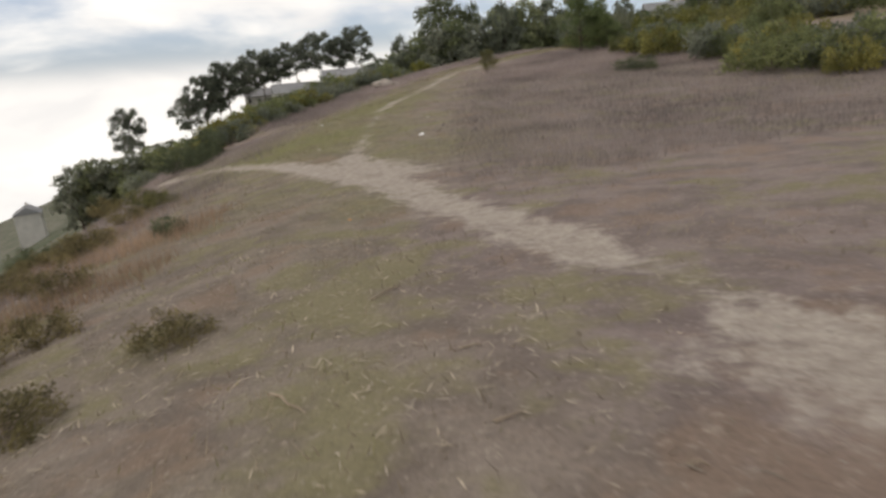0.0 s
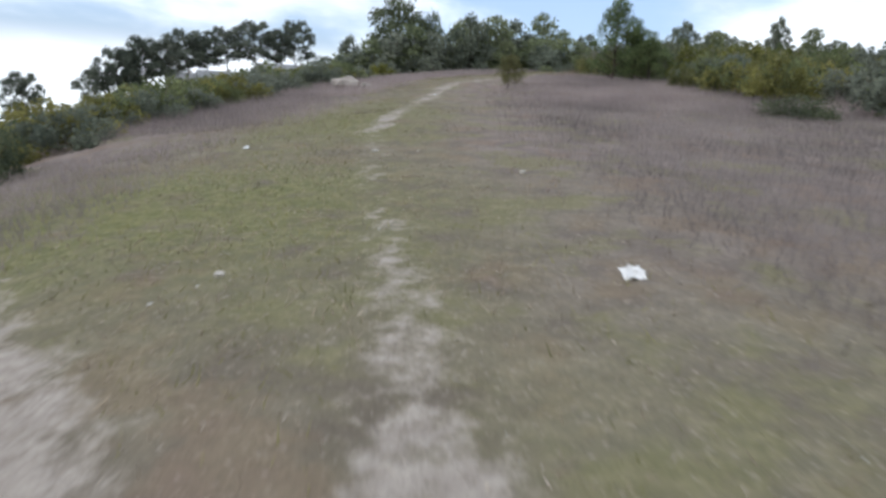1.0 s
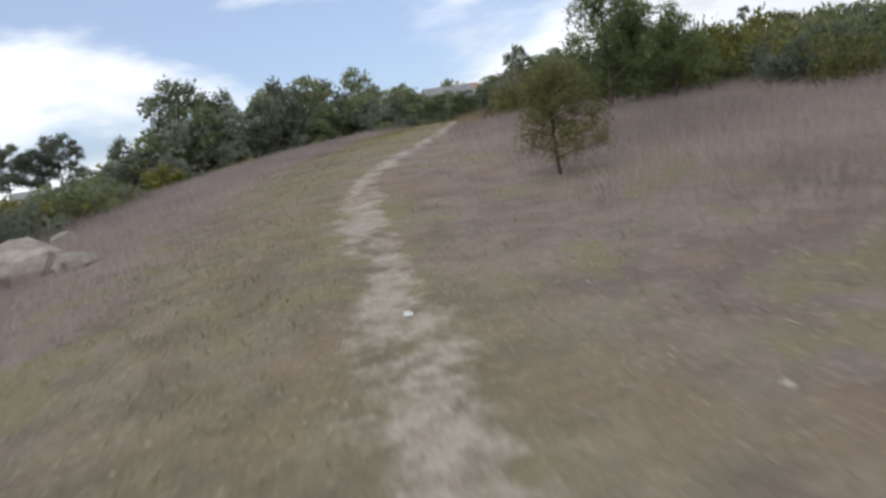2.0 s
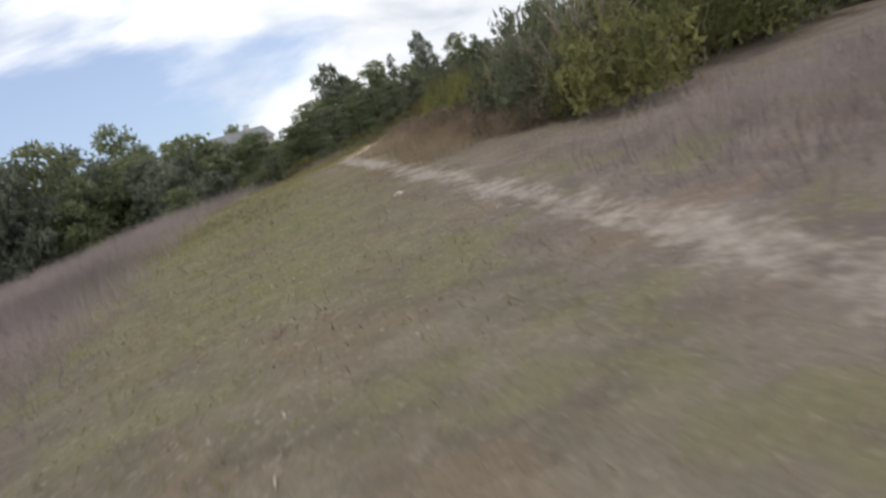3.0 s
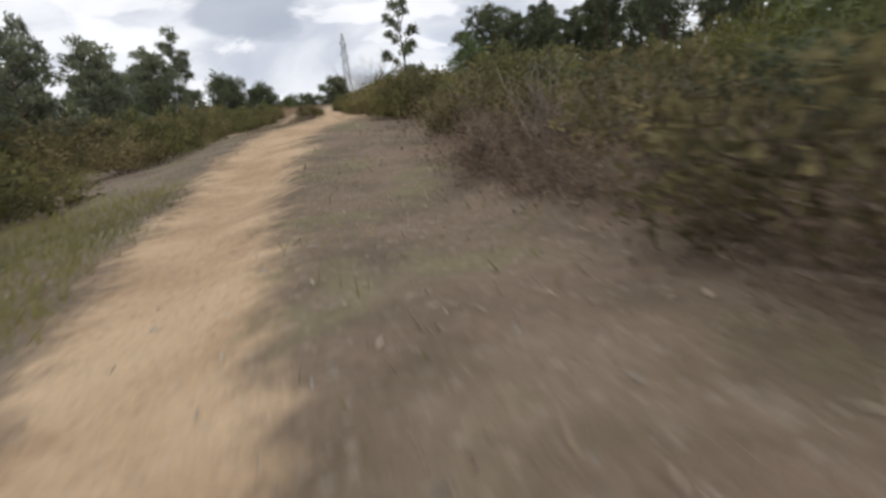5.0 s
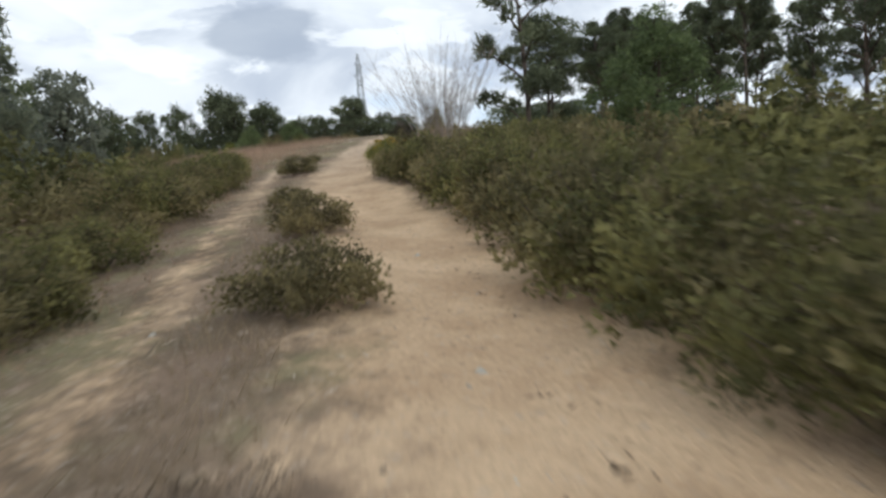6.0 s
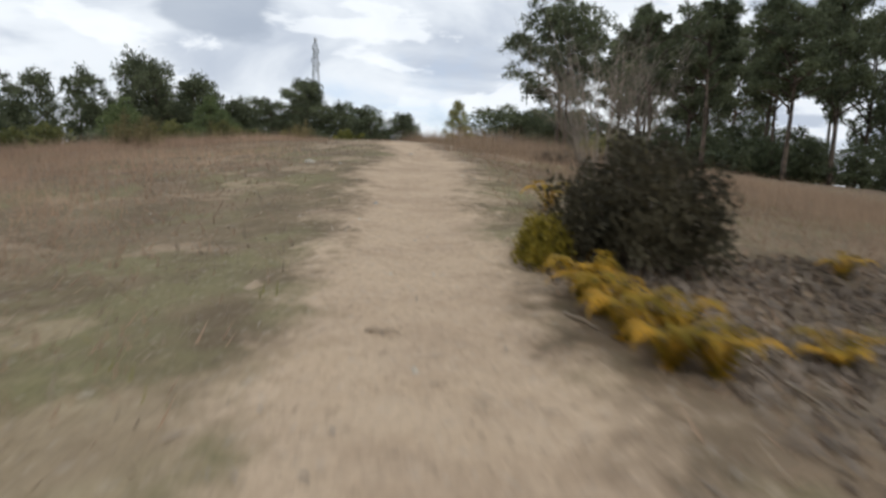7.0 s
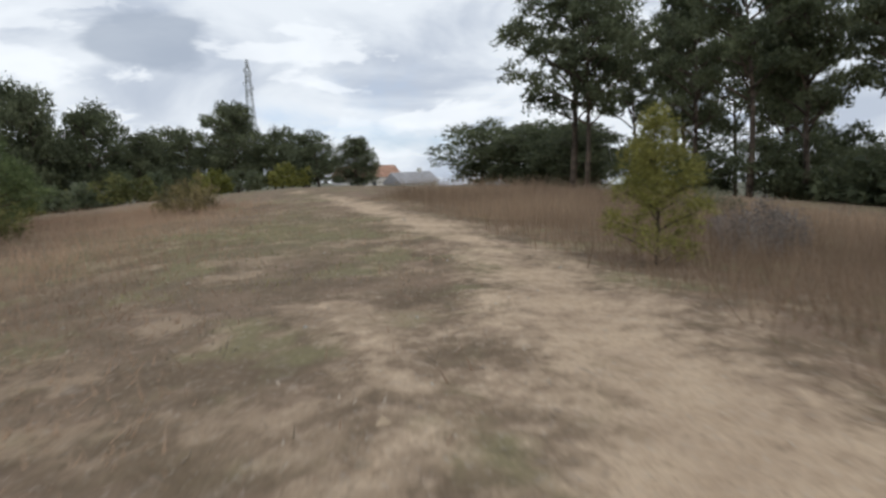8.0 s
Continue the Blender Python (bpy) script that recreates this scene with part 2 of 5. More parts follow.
STRAW = material("dry_grass_blades", (0.31, 0.255, 0.195), 0.85, 0.25, 0.35, 20, 0, (0.36, 0.29, 0.215), 0.45, 0.3)
TALL = material("tall_dry_stalks", (0.298, 0.254, 0.240), 0.85, 0.25, 0.3, 20, 0, (0.348, 0.292, 0.270), 0.5, 0.2)
RUST = material("orange_dry_stalks", (0.335, 0.240, 0.170), 0.85, 0.25, 0.3, 20, 0, (0.385, 0.275, 0.190), 0.5, 0.3)
GOLD = material("golden_dry_stalks", (0.27, 0.205, 0.135), 0.85, 0.25, 0.5, 20, 0, (0.34, 0.265, 0.18), 0.5, 0.3)
GREEN = material("green_grass_blades", (0.200, 0.200, 0.082), 0.8, 0.3, 0.5, 20, 0, (0.255, 0.230, 0.092), 0.5, 0.3)
EARTH = material("bare_grey_rock", (0.25, 0.225, 0.20), 0.95, 0.25, 4.0, 30, 0.4)
CLOD = material("sandy_clod", (0.34, 0.265, 0.19), 0.95, 0.25, 6.0, 40, 0.2)
STONE = material("pale_stone", (0.40, 0.37, 0.33), 0.9, 0.2, 8.0, 60, 0.3)
FALLEN = material("orange_dead_leaf", (0.55, 0.30, 0.14), 0.8, 0.15, 8.0, 80, 0.1)
PAPER = material("white_scrap", (0.80, 0.79, 0.77), 0.8, 0.06, 8.0, 80, 0.1)
WOOD = material("weathered_wood", (0.36, 0.29, 0.22), 0.9, 0.3, 8.0, 90, 0.4)
STEEL = material("galvanised_steel", (0.42, 0.44, 0.47), 0.5, 0.1, 1.0, 10, 0)
WALL = material("grey_white_render", (0.55, 0.53, 0.50), 0.9, 0.08, 0.6, 10, 0.1)
GREY_ROOF = material("grey_roof", (0.25, 0.25, 0.26), 0.85, 0.12, 0.8, 10, 0.1)
RED_ROOF = material("clay_roof", (0.34, 0.20, 0.145), 0.85, 0.2, 0.8, 10, 0.1)
CHAFF = material("bleached_plant_litter", (0.31, 0.265, 0.215), 0.9, 0.3, 1.0, 30, 0, (0.38, 0.325, 0.26))
LEAF_LITTER = material("grey_leaf_litter", (0.20, 0.160, 0.130), 0.9, 0.35, 1.5, 30, 0, (0.29, 0.235, 0.19), 0.1)
DEBRIS = material("dark_plant_bits", (0.10, 0.068, 0.045), 0.9, 0.3, 3.0, 30, 0, (0.15, 0.105, 0.07))
PANE = material("dark_pane", (0.05, 0.06, 0.07), 0.15, 0.1, 1.0, 10, 0)


def ground_material():
    m = bpy.data.materials.new("hill_ground")
    m.use_nodes = True
    nt = m.node_tree
    b = nt.nodes["Principled BSDF"]
    b.inputs["Roughness"].default_value, b.inputs["Specular IOR Level"].default_value = 0.95, 0.15
    coord = nt.nodes.new("ShaderNodeTexCoord").outputs["Object"]

    def noise_of(scale, detail=5.0, rough=0.6):
        n = node(nt, "ShaderNodeTexNoise", Scale=scale, Detail=detail, Roughness=rough)
        nt.links.new(coord, n.inputs["Vector"])
        return n.outputs["Fac"]

    def layer(name):
        n = nt.nodes.new("ShaderNodeAttribute")
        n.attribute_name = name
        return n.outputs["Fac"]

    broad, mid, fine, grit = noise_of(0.35), noise_of(1.7), noise_of(7.0, 6.0, 0.7), noise_of(38.0, 4.0, 0.7)
    speck = noise_of(24.0, 2.0, 0.5)
    litter = mixed(nt, ramp(nt, mid, 0.35, 0.65), (0.180, 0.146, 0.110), (0.262, 0.215, 0.164))
    mauve = mixed(nt, ramp(nt, mid, 0.35, 0.65), (0.190, 0.148, 0.132), (0.275, 0.218, 0.195))
    rusty = mixed(nt, ramp(nt, mid, 0.35, 0.65), (0.165, 0.120, 0.078), (0.245, 0.176, 0.118))
    litter = mixed(nt, layer("purple"), litter, mauve)
    litter = mixed(nt, layer("rust"), litter, rusty)
    tone = noise_of(0.9, 4.0, 0.65)
    litter = mixed(nt, math_node(nt, "MULTIPLY", ramp(nt, tone, 0.50, 0.64), 0.75), litter, (0.232, 0.205, 0.108))
    litter = mixed(nt, math_node(nt, "MULTIPLY", ramp(nt, tone, 0.48, 0.36), 0.55), litter, (0.262, 0.182, 0.128))
    litter = mixed(nt, math_node(nt, "MULTIPLY", ramp(nt, fine, 0.53, 0.76), 0.5), litter, (0.36, 0.30, 0.24))
    turf = mixed(nt, ramp(nt, fine, 0.35, 0.65), (0.150, 0.150, 0.062), (0.245, 0.225, 0.100))
    patch = math_node(nt, "MULTIPLY", ramp(nt, broad, 0.40, 0.62), 0.75)
    green = math_node(nt, "ADD", layer("green"), math_node(nt, "MULTIPLY", patch, layer("mossy")))
    base = mixed(nt, math_node(nt, "MULTIPLY", math_node(nt, "MINIMUM", green, 1.0), ramp(nt, mid, 0.22, 0.55)), litter, turf)
    grey_dirt = mixed(nt, ramp(nt, fine, 0.3, 0.7), (0.33, 0.275, 0.228), (0.46, 0.395, 0.33))
    sand = mixed(nt, ramp(nt, mid, 0.3, 0.7), (0.462, 0.314, 0.186), (0.625, 0.448, 0.278))
    dirt = mixed(nt, layer("sandy"), grey_dirt, sand)
    worn = math_node(nt, "ADD", layer("trail"), math_node(nt, "MULTIPLY", math_node(nt, "SUBTRACT", fine, 0.5), 0.9))
    worn = math_node(nt, "ADD", worn, math_node(nt, "MULTIPLY", math_node(nt, "SUBTRACT", mid, 0.5), math_node(nt, "SUBTRACT", 1.1, math_node(nt, "MULTIPLY", layer("sandy"), 0.6))))
    worn = math_node(nt, "ADD", worn, math_node(nt, "MULTIPLY", math_node(nt, "SUBTRACT", broad, 0.5), 0.5))
    base = mixed(nt, ramp(nt, worn, 0.30, 0.72), base, dirt)
    blotch = math_node(nt, "MULTIPLY", ramp(nt, noise_of(1.15, 5.0, 0.62), 0.53, 0.60), math_node(nt, "MULTIPLY", layer("blotchy"), 0.42))
    base = mixed(nt, blotch, base, dirt)
    base = mixed(nt, math_node(nt, "MULTIPLY", ramp(nt, speck, 0.60, 0.72), 0.4), base, (0.45, 0.385, 0.31))
    base = mixed(nt, math_node(nt, "MULTIPLY", ramp(nt, speck, 0.40, 0.28), 0.35), base, (0.15, 0.12, 0.085))
    base = mixed(nt, 0.75, base, mixed(nt, grit, (0.45, 0.45, 0.45), (1.55, 1.55, 1.55)), "MULTIPLY")
    far = layer("far")
    woods = mixed(nt, ramp(nt, noise_of(0.03), 0.4, 0.6), (0.085, 0.095, 0.055), (0.17, 0.155, 0.115))
    nt.links.new(mixed(nt, far, base, woods), b.inputs["Base Color"])
    height = math_node(nt, "ADD", math_node(nt, "MULTIPLY", fine, 1.0), math_node(nt, "MULTIPLY", grit, 0.45))
    bn = node(nt, "ShaderNodeBump", Strength=0.85, Distance=0.05)
    nt.links.new(height, bn.inputs["Height"])
    nt.links.new(bn.outputs[0], b.inputs["Normal"])
    return m


# ---- the hill ----
# Along the ridge: x, y, ground z, slope to the left, slope to the right.
RIDGE = [
    (3.5, -5, -0.75, -0.06, 0.04),
    (-0.5, 0.5, -1, -0.08, 0.04),
    (-3.6, 4.6, -1.35, -0.1, 0.03),
    (-7.2, 11.8, -1.6, -0.1, 0.03),
    (-9.5, 18, -1.52, -0.1, 0.03),
    (-11.8, 25, -1.25, -0.08, 0.03),
    (-13.4, 30.8, -1.05, -0.07, 0.03),
    (-14.6, 38.4, -0.6, -0.09, 0.03),
    (-15.2, 45.8, -0.2, -0.08, 0.03),
    (-15, 53, 0.1, -0.09, 0.03),
    (-14, 59.6, 0.4, -0.06, 0.02),
    (-12.6, 67, 0.72, -0.045, 0.02),
    (-9.3, 73.9, 0.85, -0.09, 0.04),
    (-2.5, 82.3, 1.5, -0.11, 0.05),
    (3, 87.8, 2.2, -0.1, 0.03),
    (8.5, 93, 2.55, -0.08, -0.02),
    (16, 100.3, 3.2, -0.05, -0.08),
    (23.6, 106.9, 3.95, -0.05, -0.12),
    (30.3, 112.1, 4.55, -0.05, -0.23),
    (36, 116.5, 4.82, -0.05, -0.14),
    (50, 127, 5.1, -0.03, -0.06),
]
RIDGE_AT = np.array(RIDGE)
RIDGE_STEP = np.gradient(RIDGE_AT[:, :2], axis=0)
RIDGE_RUN = np.linalg.norm(RIDGE_STEP, axis=1)
RIDGE_WAY = RIDGE_STEP / RIDGE_RUN[:, None]
RIDGE_RISE = np.gradient(RIDGE_AT[:, 2]) / RIDGE_RUN


def ridge_height(x, y):
    """The hill's smooth height: local profiles of the ridge, blended by distance, and the fall into the valley."""
    total = weight = 0.0
    for (cx, cy, z, left, right), (tx, ty), rise in zip(RIDGE_AT, RIDGE_WAY, RIDGE_RISE):
        dx, dy = x - cx, y - cy
        u, d = dx * tx + dy * ty, dx * ty - dy * tx
        w = 1 / (dx * dx + dy * dy + 4.0) ** 2
        off = 26 * np.tanh(np.maximum(-d, 0) / 26)
        beside_ = 22 * np.tanh(np.maximum(d, 0) / 22)
        side = beside_ * beside_ / (beside_ + 6) * right + off * (1 + (off / 15) ** 2) * left
        total, weight = total + w * (z + rise * 12 * np.tanh(u / 12) + side), weight + w
    q = -x - 0.65 * y - 6.0
    valley = 0.38 * 0.5 * (q + np.sqrt(q * q + 30.0))
    away = np.maximum(0, np.hypot(x - 10, y - 80) - 260)
    beyond = 0.61 * (x - 36) - 0.79 * (y - 116) - 24
    drop = 0.12 * 0.5 * (beyond + np.sqrt(beyond * beyond + 60.0)) * np.clip((x - 44) / 30, 0, 1)
    return total / weight - drop * 120 / (120 + drop) - valley * 2000 / (2000 + valley) - 0.05 * away * 600 / (600 + away)


def lumps(x, y):
    """Small unevenness of the ground, in metres."""
    a = np.sin(0.9 * x + 1.3 * np.sin(0.5 * y)) * np.sin(0.8 * y + 0.9 * np.sin(0.7 * x))
    b = np.sin(2.7 * x + 1.9 * np.sin(1.7 * y) + 1) * np.sin(2.3 * y + 1.5 * np.sin(2.1 * x))
    return 0.045 * a + 0.022 * b


def way_distance(x, y, line):
    """The distance to a polyline of (x, y, half width), and the half width there."""
    best, wide = np.full(np.shape(x), 1e9), np.full(np.shape(x), 1.0)
    for (ax, ay, aw), (bx, by, bw) in zip(line, line[1:]):
        dx, dy = bx - ax, by - ay
        f = np.clip(((x - ax) * dx + (y - ay) * dy) / (dx * dx + dy * dy), 0, 1)
        d = np.hypot(x - ax - f * dx, y - ay - f * dy)
        wide = np.where(d < best, aw + f * (bw - aw), wide)
        best = np.minimum(d, best)
    return best, wide


MAIN_TRAIL = [(-6.6, 12.2, .06), (-8.1, 14.8, .05), (-9.8, 18.6, .03), (-11.7, 23.5, .04), (-12.2, 25.6, .13), (-12.8, 28.2, .10), (-13.2, 30.2, .04), (-13.5, 32.8, .12), (-13.9, 36.0, .14),
              (-14.3, 38.5, .12), (-14.4, 42.0, .12), (-13.6, 47.2, .12), (-12.6, 54.0, .11), (-12.1, 59.2, .12), (-11.7, 62.0, .12), (-11.3, 66.0, .17),
              (-10.9, 69.0, .24), (-9.7, 72.4, .19), (-8.45, 74.9, .21), (-7.3, 76.8, .25), (-5.8, 79.2, .29), (-3.1, 82.5, .36), (0.5, 85.9, .55), (5.0, 89.0, .72), (7.7, 91.2, .82), (9.3, 92.8, .82), (11.7, 95.2, .74), (14.2, 97.9, .66),
              (16.0, 100.2, .6), (22.3, 105.5, .47), (27.0, 108.6, .6), (28.4, 109.3, .6)]
TAIL_TRACK = [(26.0, 107.9, .6), (28.4, 109.2, .6), (30.2, 110.5, .62), (32.2, 112.0, .6), (34.0, 113.4, .6), (36.5, 115.2, .6)]
FAR_TRACK = [(34.0, 113.4, .7), (37.2, 115.4, .9), (40.4, 117.2, .8), (42.6, 119.0, .7), (45.6, 121.8, .6), (52.0, 128.0, .5), (58.0, 134.0, .4)]
SIDE_TRAIL = [(7.0, -3.0, 1.0), (2.6, 1.4, .9), (.7, 3.2, .8), (.2, 3.9, .12), (-.3, 4.5, .07), (-.8, 5.1, .36), (-3.2, 7.9, .42), (-4.9, 9.9, .5), (-6.9, 11.4, .45), (-9.3, 13.4, .30), (-12.6, 15.7, .2), (-18.4, 18.4, .16), (-32, 23, .16)]
LEFT_RUT = [(3.4, 90.4, .26), (7.2, 93.6, .3), (9.6, 95.5, .3), (11.24, 97.3, .28), (12.8, 98.8, .28), (15.5, 101.6, .3), (18.7, 104.8, .28)]
FAINT_TRAIL = [(-15.4, 20.8, .1), (-13.3, 21.5, .14), (-12.5, 23.5, .12), (-12.2, 26.5, .1)]
JUNCTION = [(-5.0, 10.8, .6), (-6.7, 12.2, .75), (-7.5, 13.2, .42), (-8.1, 14.6, .12)]
WASH = [(29.8, 112.4, .5), (31.4, 113.3, .5), (33.0, 114.0, .45), (36.6, 116.6, .6), (38.2, 118.0, .6)]
CLEARING = [(-10.4, 67.0, .6), (-9.8, 70.4, .9), (-9.3, 73.2, .6)]
LINES = ((MAIN_TRAIL, 1.0), (TAIL_TRACK, .95), (FAR_TRACK, .72), (SIDE_TRAIL, .95), (LEFT_RUT, .62), (FAINT_TRAIL, .5), (WASH, .5), (CLEARING, .34), (JUNCTION, .9))


def wear(x, y):
    """How worn the ground is: 1 on a trail, 0.5 at its edge, 0 away from it; narrow trails are also fainter."""
    out = np.zeros(np.shape(x))
    for line, most in LINES:
        d, w = way_distance(x, y, line)
        wide = np.maximum(w, .25)
        out = np.maximum(out, most * np.minimum(1, w / .25) ** .4 * np.clip(1 - 0.5 * d / wide, 0, 1))
    return out


def ridge_offset(x, y):
    """Metres to the right of the ridge line (left: negative), at the nearest place on it."""
    best, out = np.full(np.shape(x), 1e9), np.zeros(np.shape(x))
    for (ax, ay), (bx, by) in zip(RIDGE_AT[:-1, :2], RIDGE_AT[1:, :2]):
        dx, dy = bx - ax, by - ay
        f = np.clip(((x - ax) * dx + (y - ay) * dy) / (dx * dx + dy * dy), 0, 1)
        ox, oy = x - ax - f * dx, y - ay - f * dy
        d = np.hypot(ox, oy)
        out = np.where(d < best, np.copysign(d, ox * dy - oy * dx), out)
        best = np.minimum(d, best)
    return out


def height(x, y):
    """The ground's height with its lumps and the trails worn a little into it."""
    x, y = np.asarray(x, float), np.asarray(y, float)
    near = np.exp(-(np.maximum(0, np.hypot(x - 8, y - 60) - 80) / 40) ** 2)
    return ridge_height(x, y) + lumps(x, y) * near - 0.05 * np.clip(wear(x, y) * 2 - 1, 0, 1)


def step(v, a, b):
    f = np.clip((v - a) / (b - a), 0, 1)
    return f * f * (3 - 2 * f)


def lines(low, high, space, reach):
    inner = np.arange(low, high + space / 2, space)
    out, s = [], space
    while (out[-1] if out else 0) < reach:
        s *= 1.22
        out.append((out[-1] if out else 0) + s)
    return np.concatenate([low - np.array(out[::-1]), inner, high + np.array(out)])


def mesh_of(name, verts, faces, mat):
    me = bpy.data.meshes.new(name)
    me.from_pydata([tuple(v) for v in np.asarray(verts).tolist()], [], faces.tolist() if isinstance(faces, np.ndarray) else faces)
    me.materials.append(mat)
    return me


def build_ground():
    gx, gy = lines(-20, 48, 0.31, 2600), lines(-3, 126, 0.31, 2600)
    x, y = [a.ravel() for a in np.meshgrid(gx, gy)]
    z = height(x, y)
    nx, ny = len(gx), len(gy)
    i = (np.arange(ny - 1)[:, None] * nx + np.arange(nx - 1)).ravel()
    me = mesh_of("ground", np.c_[x, y, z], np.c_[i, i + 1, i + nx + 1, i + nx], ground_material())
    me.polygons.foreach_set("use_smooth", [True] * len(me.polygons))
    early, late = step(y, 84, 70), step(y, 66, 78)
    off = ridge_offset(x, y)
    green = np.maximum.reduce([
        1.0 * np.exp(-((x + 12.5) ** 2 / 22 + (y - 17.5) ** 2 / 10)), .8 * np.exp(-((x + 13.2) ** 2 / 5 + (y - 26) ** 2 / 30)), .8 * np.exp(-((x + 11.7) ** 2 / .5 + (y - 24) ** 2 / 2)),
        .6 * np.exp(-((x + 5.8) ** 2 / 5 + (y - 14) ** 2 / 8)), .55 * np.exp(-((x + 4.2) ** 2 / .6 + (y - 8) ** 2 / 1.2)), .5 * np.exp(-((x + 7.4) ** 2 / 1.2 + (y - 9.8) ** 2 / 1.5)),
        .8 * np.exp(-((x + 13.0) ** 2 / .12 + (y - 58.9) ** 2 / .25)), .5 * np.exp(-((x + 14.2) ** 2 / .3 + (y - 60.9) ** 2 / 1.2)), .9 * np.exp(-((x + 12.3) ** 2 / .8 + (y - 72.5) ** 2 / 4)), .5 * np.exp(-((x - 21.5) ** 2 / 1 + (y - 107) ** 2 / 2)), .7 * np.exp(-((x + 15.0) ** 2 / 8 + (y - 61) ** 2 / 60)), 1.0 * np.exp(-((x + 10.6) ** 2 / 2.2 + (y - 75) ** 2 / 20)),
        .8 * np.exp(-((x + 7.4) ** 2 / 1.2 + (y - 79) ** 2 / 9)), .5 * np.exp(-((x + 8.0) ** 2 / .8 + (y - 74.4) ** 2 / .8)),
        .32 * np.exp(-((x - 27) ** 2 / 20 + (y - 107) ** 2 / 10)), .6 * np.exp(-((x - 42) ** 2 / 8 + (y - 122.6) ** 2 / 6)), .2 * np.exp(-((x - 30) ** 2 / 8 + (y - 113) ** 2 / 4))])
    purple = np.maximum(np.where(off > 0, step(off, .3, 1.9), step(-off, 2.4 - 1.2 * step(y, 25, 31), 4.5 - 2.0 * step(y, 25, 31))), .4 * step(y, 15, 9)) * step(y, 66, 54)
    rust = .7 * step(y, 54, 68) * np.where(off > -1, 1, .5) + .3 * step(y, 84, 98)
    rust = np.maximum(rust, step(y, 84, 96))
    for name, values in (("trail", wear(x, y)), ("green", green), ("sandy", late * (1 - .35 * step(y, 98, 106))), ("mossy", (.10 + .15 * step(y, 15, 9) + .26 * early * step(y, 12, 24)) * (1 - .75 * purple) * (1 - .85 * step(y, 62, 68) * step(off, -.4, .6))), ("purple", purple), ("rust", rust), ("blotchy", np.maximum(step(y, 96, 106) * step(np.abs(off), 5.5, 2.0), .6 * step(np.abs(y - 70), 7, 3) * step(np.abs(off - .5), 3.0, 1.2))),
                         ("far", step(np.hypot(x - 8, y - 60), 95, 150))):
        me.attributes.new(name, "FLOAT", "POINT").data.foreach_set("value", np.asarray(values, np.float32))
    tagged(new("ground", me), "dry grassy hilltop ground with worn sandy trails", "ground", kind="structure")


build_ground()


def gz(x, y):
    return float(height(np.array([x]), np.array([y]))[0])


# ---- plants: shared builders ----
rng = np.random.default_rng(7)


def thing(name, label, category, at=(0, 0, 0), group=""):
    ob = new(name)
    ob.empty_display_size = 0.2
    ob.matrix_basis = pose(*at)
    return tagged(ob, label, category, group)


def part(name, me, parent, label=""):
    ob = new(name, me)
    ob.parent = parent
    return tagged(ob, label) if label else ob


def leaf_mesh(name, blobs, count, length, width, mat, droop=0.0, shell=0.55, kite=True):
    """Many small leaves, kites or plain pointed triangles, spread through the outer parts of the blobs (x, y, z, rx, rz)."""
    blobs = np.asarray(blobs, float)
    size = blobs[:, 3] ** 2 * blobs[:, 4]
    pick = rng.choice(len(blobs), count, p=size / size.sum())
    way = rng.normal(size=(count, 3))
    way /= np.linalg.norm(way, axis=1)[:, None]
    way[:, 2] = np.where(way[:, 2] < -0.5, -way[:, 2], way[:, 2])
    far = shell + (1 - shell) * rng.random(count) ** 0.7
    far *= 1 + 0.22 * np.sin(5 * way[:, 0] + 3 * pick) * np.sin(4 * way[:, 1] + pick) + 0.10 * rng.normal(size=count)
    c = blobs[pick, :3] + way * far[:, None] * np.c_[blobs[pick, 3], blobs[pick, 3], blobs[pick, 4]]
    along = way + 0.9 * rng.normal(size=(count, 3))
    along[:, 2] -= droop
    along /= np.linalg.norm(along, axis=1)[:, None]
    across = np.cross(along, rng.normal(size=(count, 3)))
    across /= np.linalg.norm(across, axis=1)[:, None] + 1e-9
    l = (length * (0.6 + 0.8 * rng.random(count)))[:, None]
    w = (width * (0.6 + 0.8 * rng.random(count)))[:, None]
    bend = np.cross(along, across) * l * 0.15
    if not kite:
        verts = np.stack([c - along * l / 2 - across * w / 2, c - along * l / 2 + across * w / 2, c + along * l / 2 + bend], 1).reshape(-1, 3)
        return mesh_of(name, verts, np.arange(3 * count).reshape(-1, 3), mat)
    verts = np.stack([c - along * l / 2, c + across * w / 2 + bend, c + along * l / 2, c - across * w / 2 + bend], 1).reshape(-1, 3)
    k = np.arange(count)[:, None] * 4
    return mesh_of(name, verts, np.concatenate([k + [0, 1, 2], k + [0, 2, 3]]), mat)


